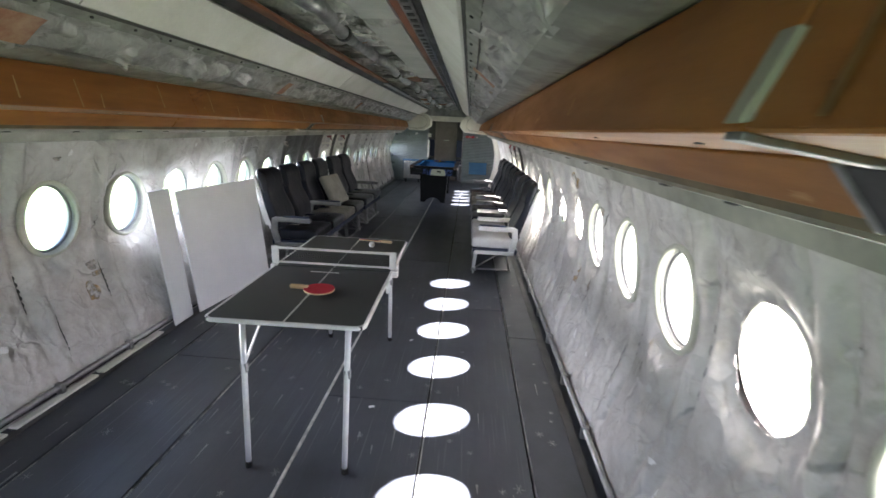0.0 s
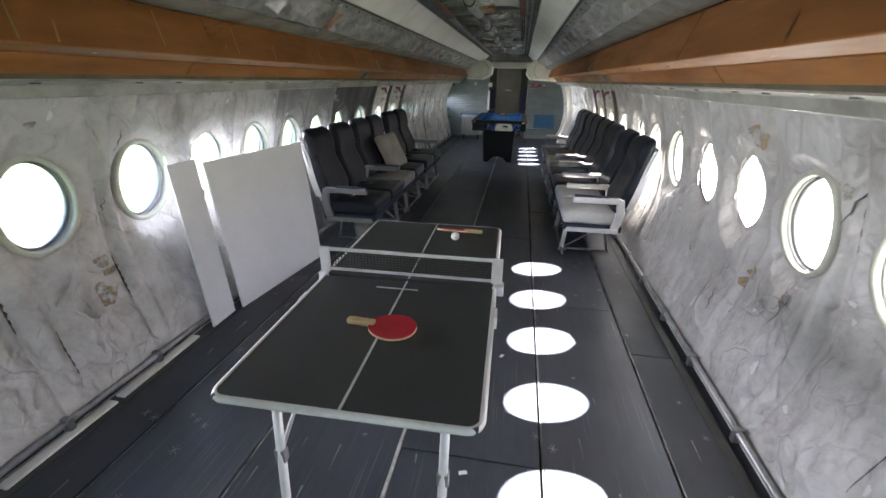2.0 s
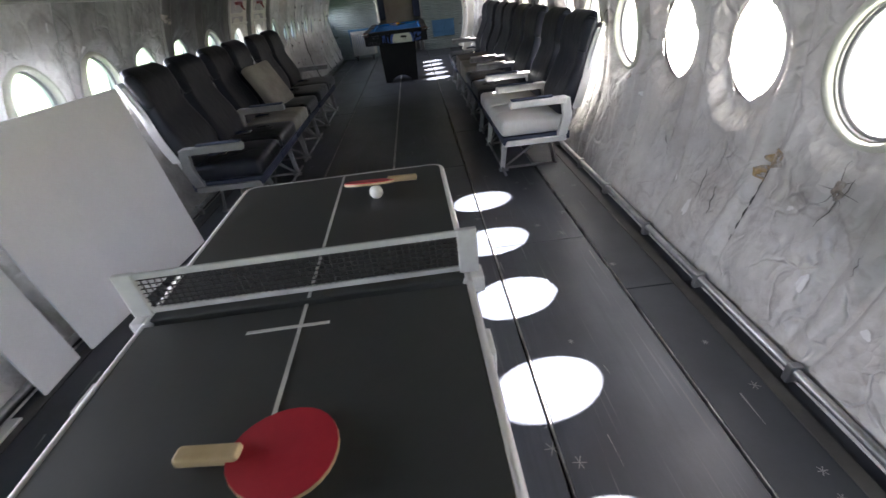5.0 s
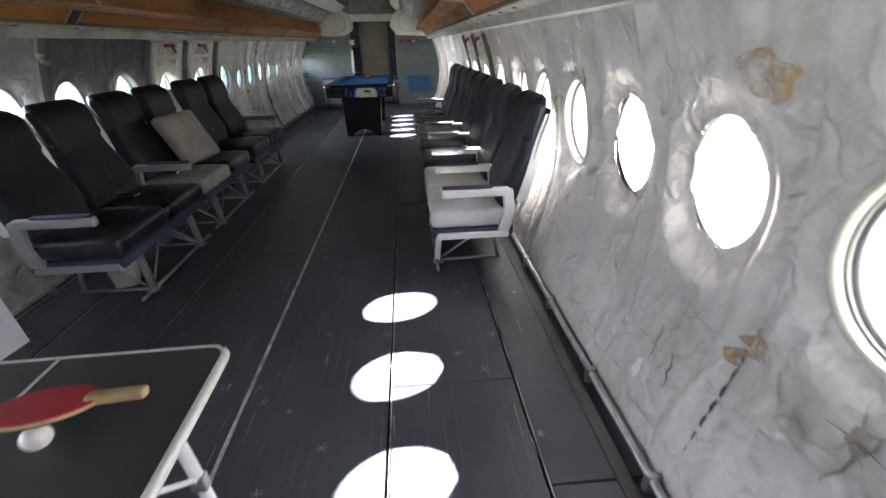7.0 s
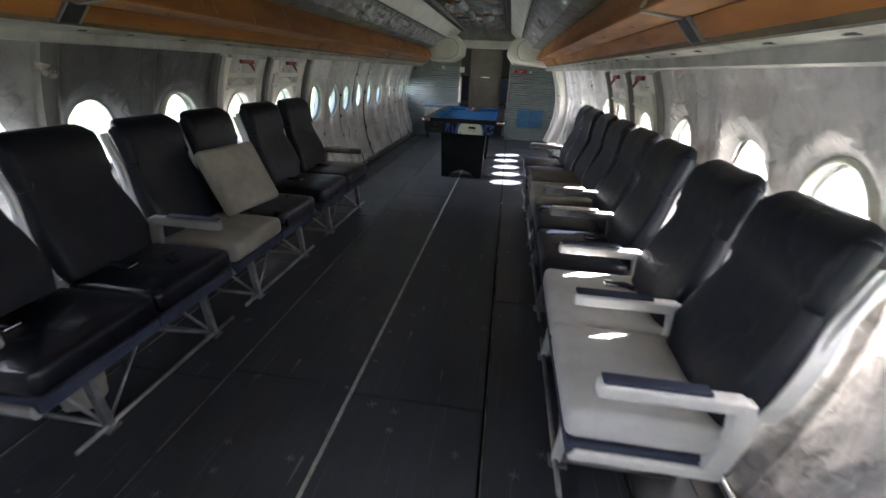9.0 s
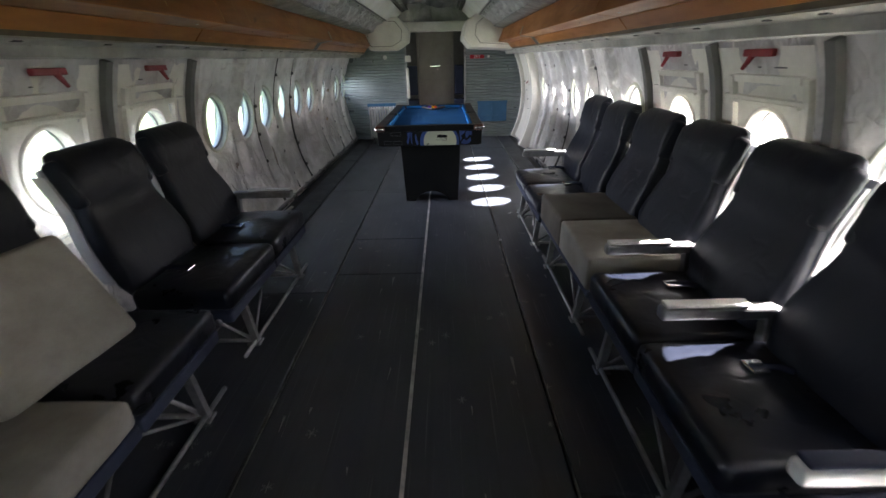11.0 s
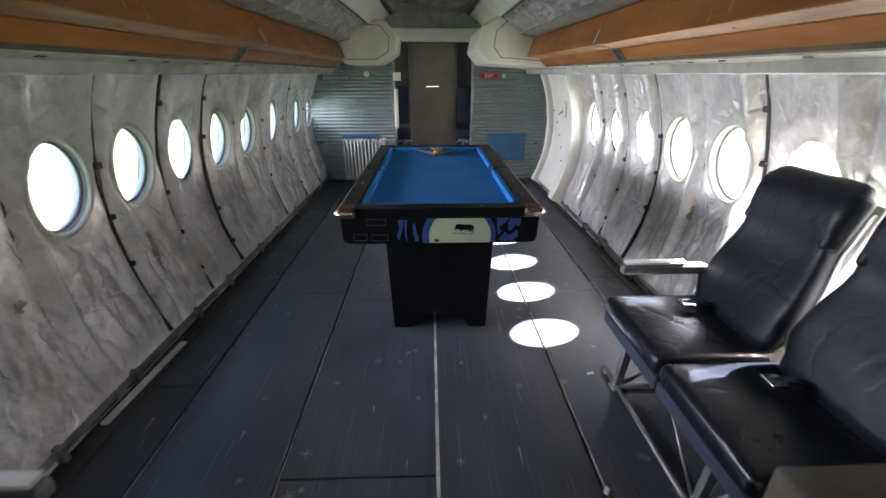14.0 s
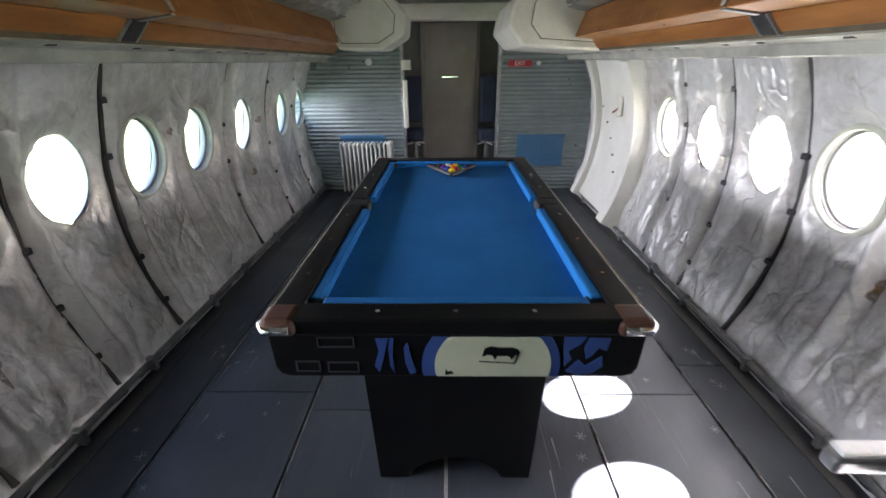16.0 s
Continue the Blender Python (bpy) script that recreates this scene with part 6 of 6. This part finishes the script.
# corner housings at the rack ends
hx = thing("rack_end_housing", "cream octagonal rack end housing", "housing", kind="structure")
part("body", prism([(-1.30, 1.62), (-1.22, 1.50), (-0.82, 1.50), (-0.62, 1.62), (-0.60, 1.80), (-0.74, 1.96), (-1.15, 1.98), (-1.30, 1.86)], 12.55, YB - 0.01, 0.025), M_CREAM, hx)
part("seam", prism([(-1.247, 1.638), (-1.194, 1.553), (-0.857, 1.553), (-0.713, 1.636), (-0.693, 1.783), (-0.796, 1.908), (-1.133, 1.928), (-1.247, 1.833)], 12.543, 12.557), M_SEAMBROWN, hx)
part("face_trim", prism([(-1.24, 1.64), (-1.19, 1.56), (-0.86, 1.56), (-0.72, 1.64), (-0.70, 1.78), (-0.80, 1.90), (-1.13, 1.92), (-1.24, 1.83)], 12.535, 12.56, 0.006), M_CREAM, hx)
hx = thing("rack_end_housing", "larger cream rack end housing above the side door", "housing", kind="structure")
part("body", prism([(0.24, 1.64), (0.36, 1.50), (0.98, 1.46), (1.14, 1.47), (1.20, 1.62), (1.02, 1.96), (0.50, 1.98), (0.28, 1.84)], 11.95, YB - 0.01, 0.025), M_CREAM, hx)
part("seam", prism([(0.413, 1.658), (0.496, 1.553), (0.943, 1.523), (1.069, 1.599), (0.955, 1.888), (0.556, 1.908), (0.433, 1.803)], 11.94, 11.957), M_SEAMBROWN, hx)
part("face_trim", prism([(0.42, 1.66), (0.50, 1.56), (0.94, 1.53), (1.06, 1.60), (0.95, 1.88), (0.56, 1.90), (0.44, 1.80)], 11.932, 11.96, 0.006), M_CREAM, hx)


# ---- white service door on the east wall ----
def curved_panel(side, ya, yb, z0, z1, off, n=26):
    bm = bmesh.new()
    th0, th1 = math.asin((z0 - ZC) / R), math.asin((z1 - ZC) / R)
    outer, inner = [], []
    for k in range(n + 1):
        th = th0 + (th1 - th0) * k / n
        outer.append([bm.verts.new(on_wall(side, y, th, R - 0.005)) for y in (ya, yb)])
        inner.append([bm.verts.new(on_wall(side, y, th, R - off)) for y in (ya, yb)])
    for k in range(n):
        bm.faces.new((inner[k][0], inner[k][1], inner[k + 1][1], inner[k + 1][0]))
        for j in (0, 1):
            bm.faces.new((inner[k][j], inner[k + 1][j], outer[k + 1][j], outer[k][j]))
    bm.faces.new((inner[-1][0], inner[-1][1], outer[-1][1], outer[-1][0]))
    bm.faces.new((inner[0][0], inner[0][1], outer[0][1], outer[0][0]))
    bmesh.ops.recalc_face_normals(bm, faces=bm.faces)
    return bm


sd = thing("door_2", "white curved service door with small fittings", "door", kind="structure")
part("leaf", curved_panel(1, 11.92, 12.72, 0.06, 1.44, 0.10), M_WHITE, sd, smooth=False)
part("door_frame", curved_panel(1, 11.76, 11.90, 0.02, 1.46, 0.17), M_WHITE, sd)
part("door_frame", curved_panel(1, 12.74, 12.84, 0.02, 1.46, 0.15), M_WHITE, sd)
p = on_wall(1, 12.2, math.asin((1.05 - ZC) / R), R - 0.12)
part("handle_recess", box((p.x - 0.01, p.y - 0.05, p.z - 0.09), (p.x + 0.02, p.y + 0.05, p.z + 0.09), 0.02, 3), M_CREAM, sd)
part("red_lever", tube((p.x - 0.01, p.y, p.z - 0.02), (p.x - 0.03, p.y + 0.06, p.z - 0.06), 0.008, 8), M_RED, sd)
for k in range(6):
    q = on_wall(1, 12.0 + 0.13 * k, math.asin((0.3 + 0.14 * k - ZC) / R), R - 0.104)
    part("stud", tube(q, q + Vector((-0.012, 0, 0)), 0.008, 8), M_DARKMETAL, sd)

# dark ribs beside the emergency exits, and the raised rim of each panel
for side in (-1, 1):
    for y in (6.685, 7.38, 8.15):
        tagged(part("exit_rib", curved_panel(side, y - 0.022, y + 0.022, 0.03, 1.42, 0.075), M_DARK, None), "dark curved rib beside the emergency exit", "rib", kind="structure")
    for ya, yb in ((6.78, 7.30), (7.47, 8.05)):
        tagged(part("exit_sill", curved_panel(side, ya, yb, 1.185, 1.20, 0.072, 4), M_CREAM, None), "thin moulded ledge above the exit window", "moulding", kind="structure")
        tagged(part("exit_sill", curved_panel(side, ya, yb, 0.66, 0.675, 0.072, 4), M_CREAM, None), "thin moulded ledge below the exit window", "moulding", kind="structure")

# ---- radiator by the bulkhead ----
rad = thing("oil_radiator", "cream finned oil radiator standing by the bulkhead", "radiator", at=pose(-1.12, 12.82, 0))
for k in range(11):
    x = -0.24 + k * 0.046
    part("fin", box((x - 0.011, -0.075, 0.10), (x + 0.011, 0.075, 0.62), 0.009), M_ENAMEL, rad)
part("top_tube", tube((-0.25, 0, 0.585), (0.25, 0, 0.585), 0.02, 10), M_ENAMEL, rad)
part("bottom_tube", tube((-0.25, 0, 0.14), (0.25, 0, 0.14), 0.02, 10), M_ENAMEL, rad)
part("control_box", box((0.245, -0.07, 0.12), (0.30, 0.07, 0.63), 0.012), M_CREAM, rad)
for x in (-0.18, 0.2):
    part("foot", box((x - 0.015, -0.12, 0.0), (x + 0.015, 0.12, 0.105), 0.006), M_DARKMETAL, rad)

# ---- scraps on the floor ----
for yy, ln, turn in ((1.62, 0.26, 0.6), (2.16, 0.24, -0.5), (2.70, 0.27, 0.8)):
    tagged(part("trim_strip", box((-0.026, -ln, 0.0), (0.026, ln, 0.014), 0.004, 1), M_WHITE, None, at=pose(-1.668, yy, 0.003, 0, 0, turn)), "loose chipped white trim strip lying along the wall foot", "trim strip")
tagged(part("trim_strip", box((-0.015, -0.3, 0.001), (0.02, 0.3, 0.018), 0.004, 1), M_CREAM, None, at=pose(-1.66, 8.95, 0, 0, 0, -2)), "loose pale trim strip lying along the wall foot", "trim strip")
for x, y, a in ((0.06, 2.32, 20), (0.18, 3.13, 60), (0.55, 8.92, 10), (0.38, 8.28, 50), (0.63, 8.93, 80)):
    bm = bmesh.new()
    bmesh.ops.create_grid(bm, x_segments=3, y_segments=3, size=0.5)
    for v in bm.verts:
        v.co = Vector((v.co.x * 0.035, v.co.y * 0.018, 0.004 + 0.004 * noise.noise(v.co * 3 + Vector((x, y, 0)))))
    tagged(part("paper_scrap", bm, M_BOARD, None, at=pose(x, y, 0.003, 0, 0, a)), "tiny white paper scrap on the floor", "paper scrap")
bm = soft_block((-0.07, -0.06, 0.0), (0.07, 0.06, 0.15), 0.03, 0.01, 8)
for v in bm.verts:
    v.co += Vector((0.015 * noise.noise(v.co * 14), 0.015 * noise.noise(v.co * 13 + Vector((5, 0, 0))), 0))
tagged(part("foam_scrap", bm, M_CUSH_BEIGE, None, smooth=True, at=pose(-1.30, 4.86, 0.0, 0, 0, 20)), "torn yellow foam block under a seat", "foam")
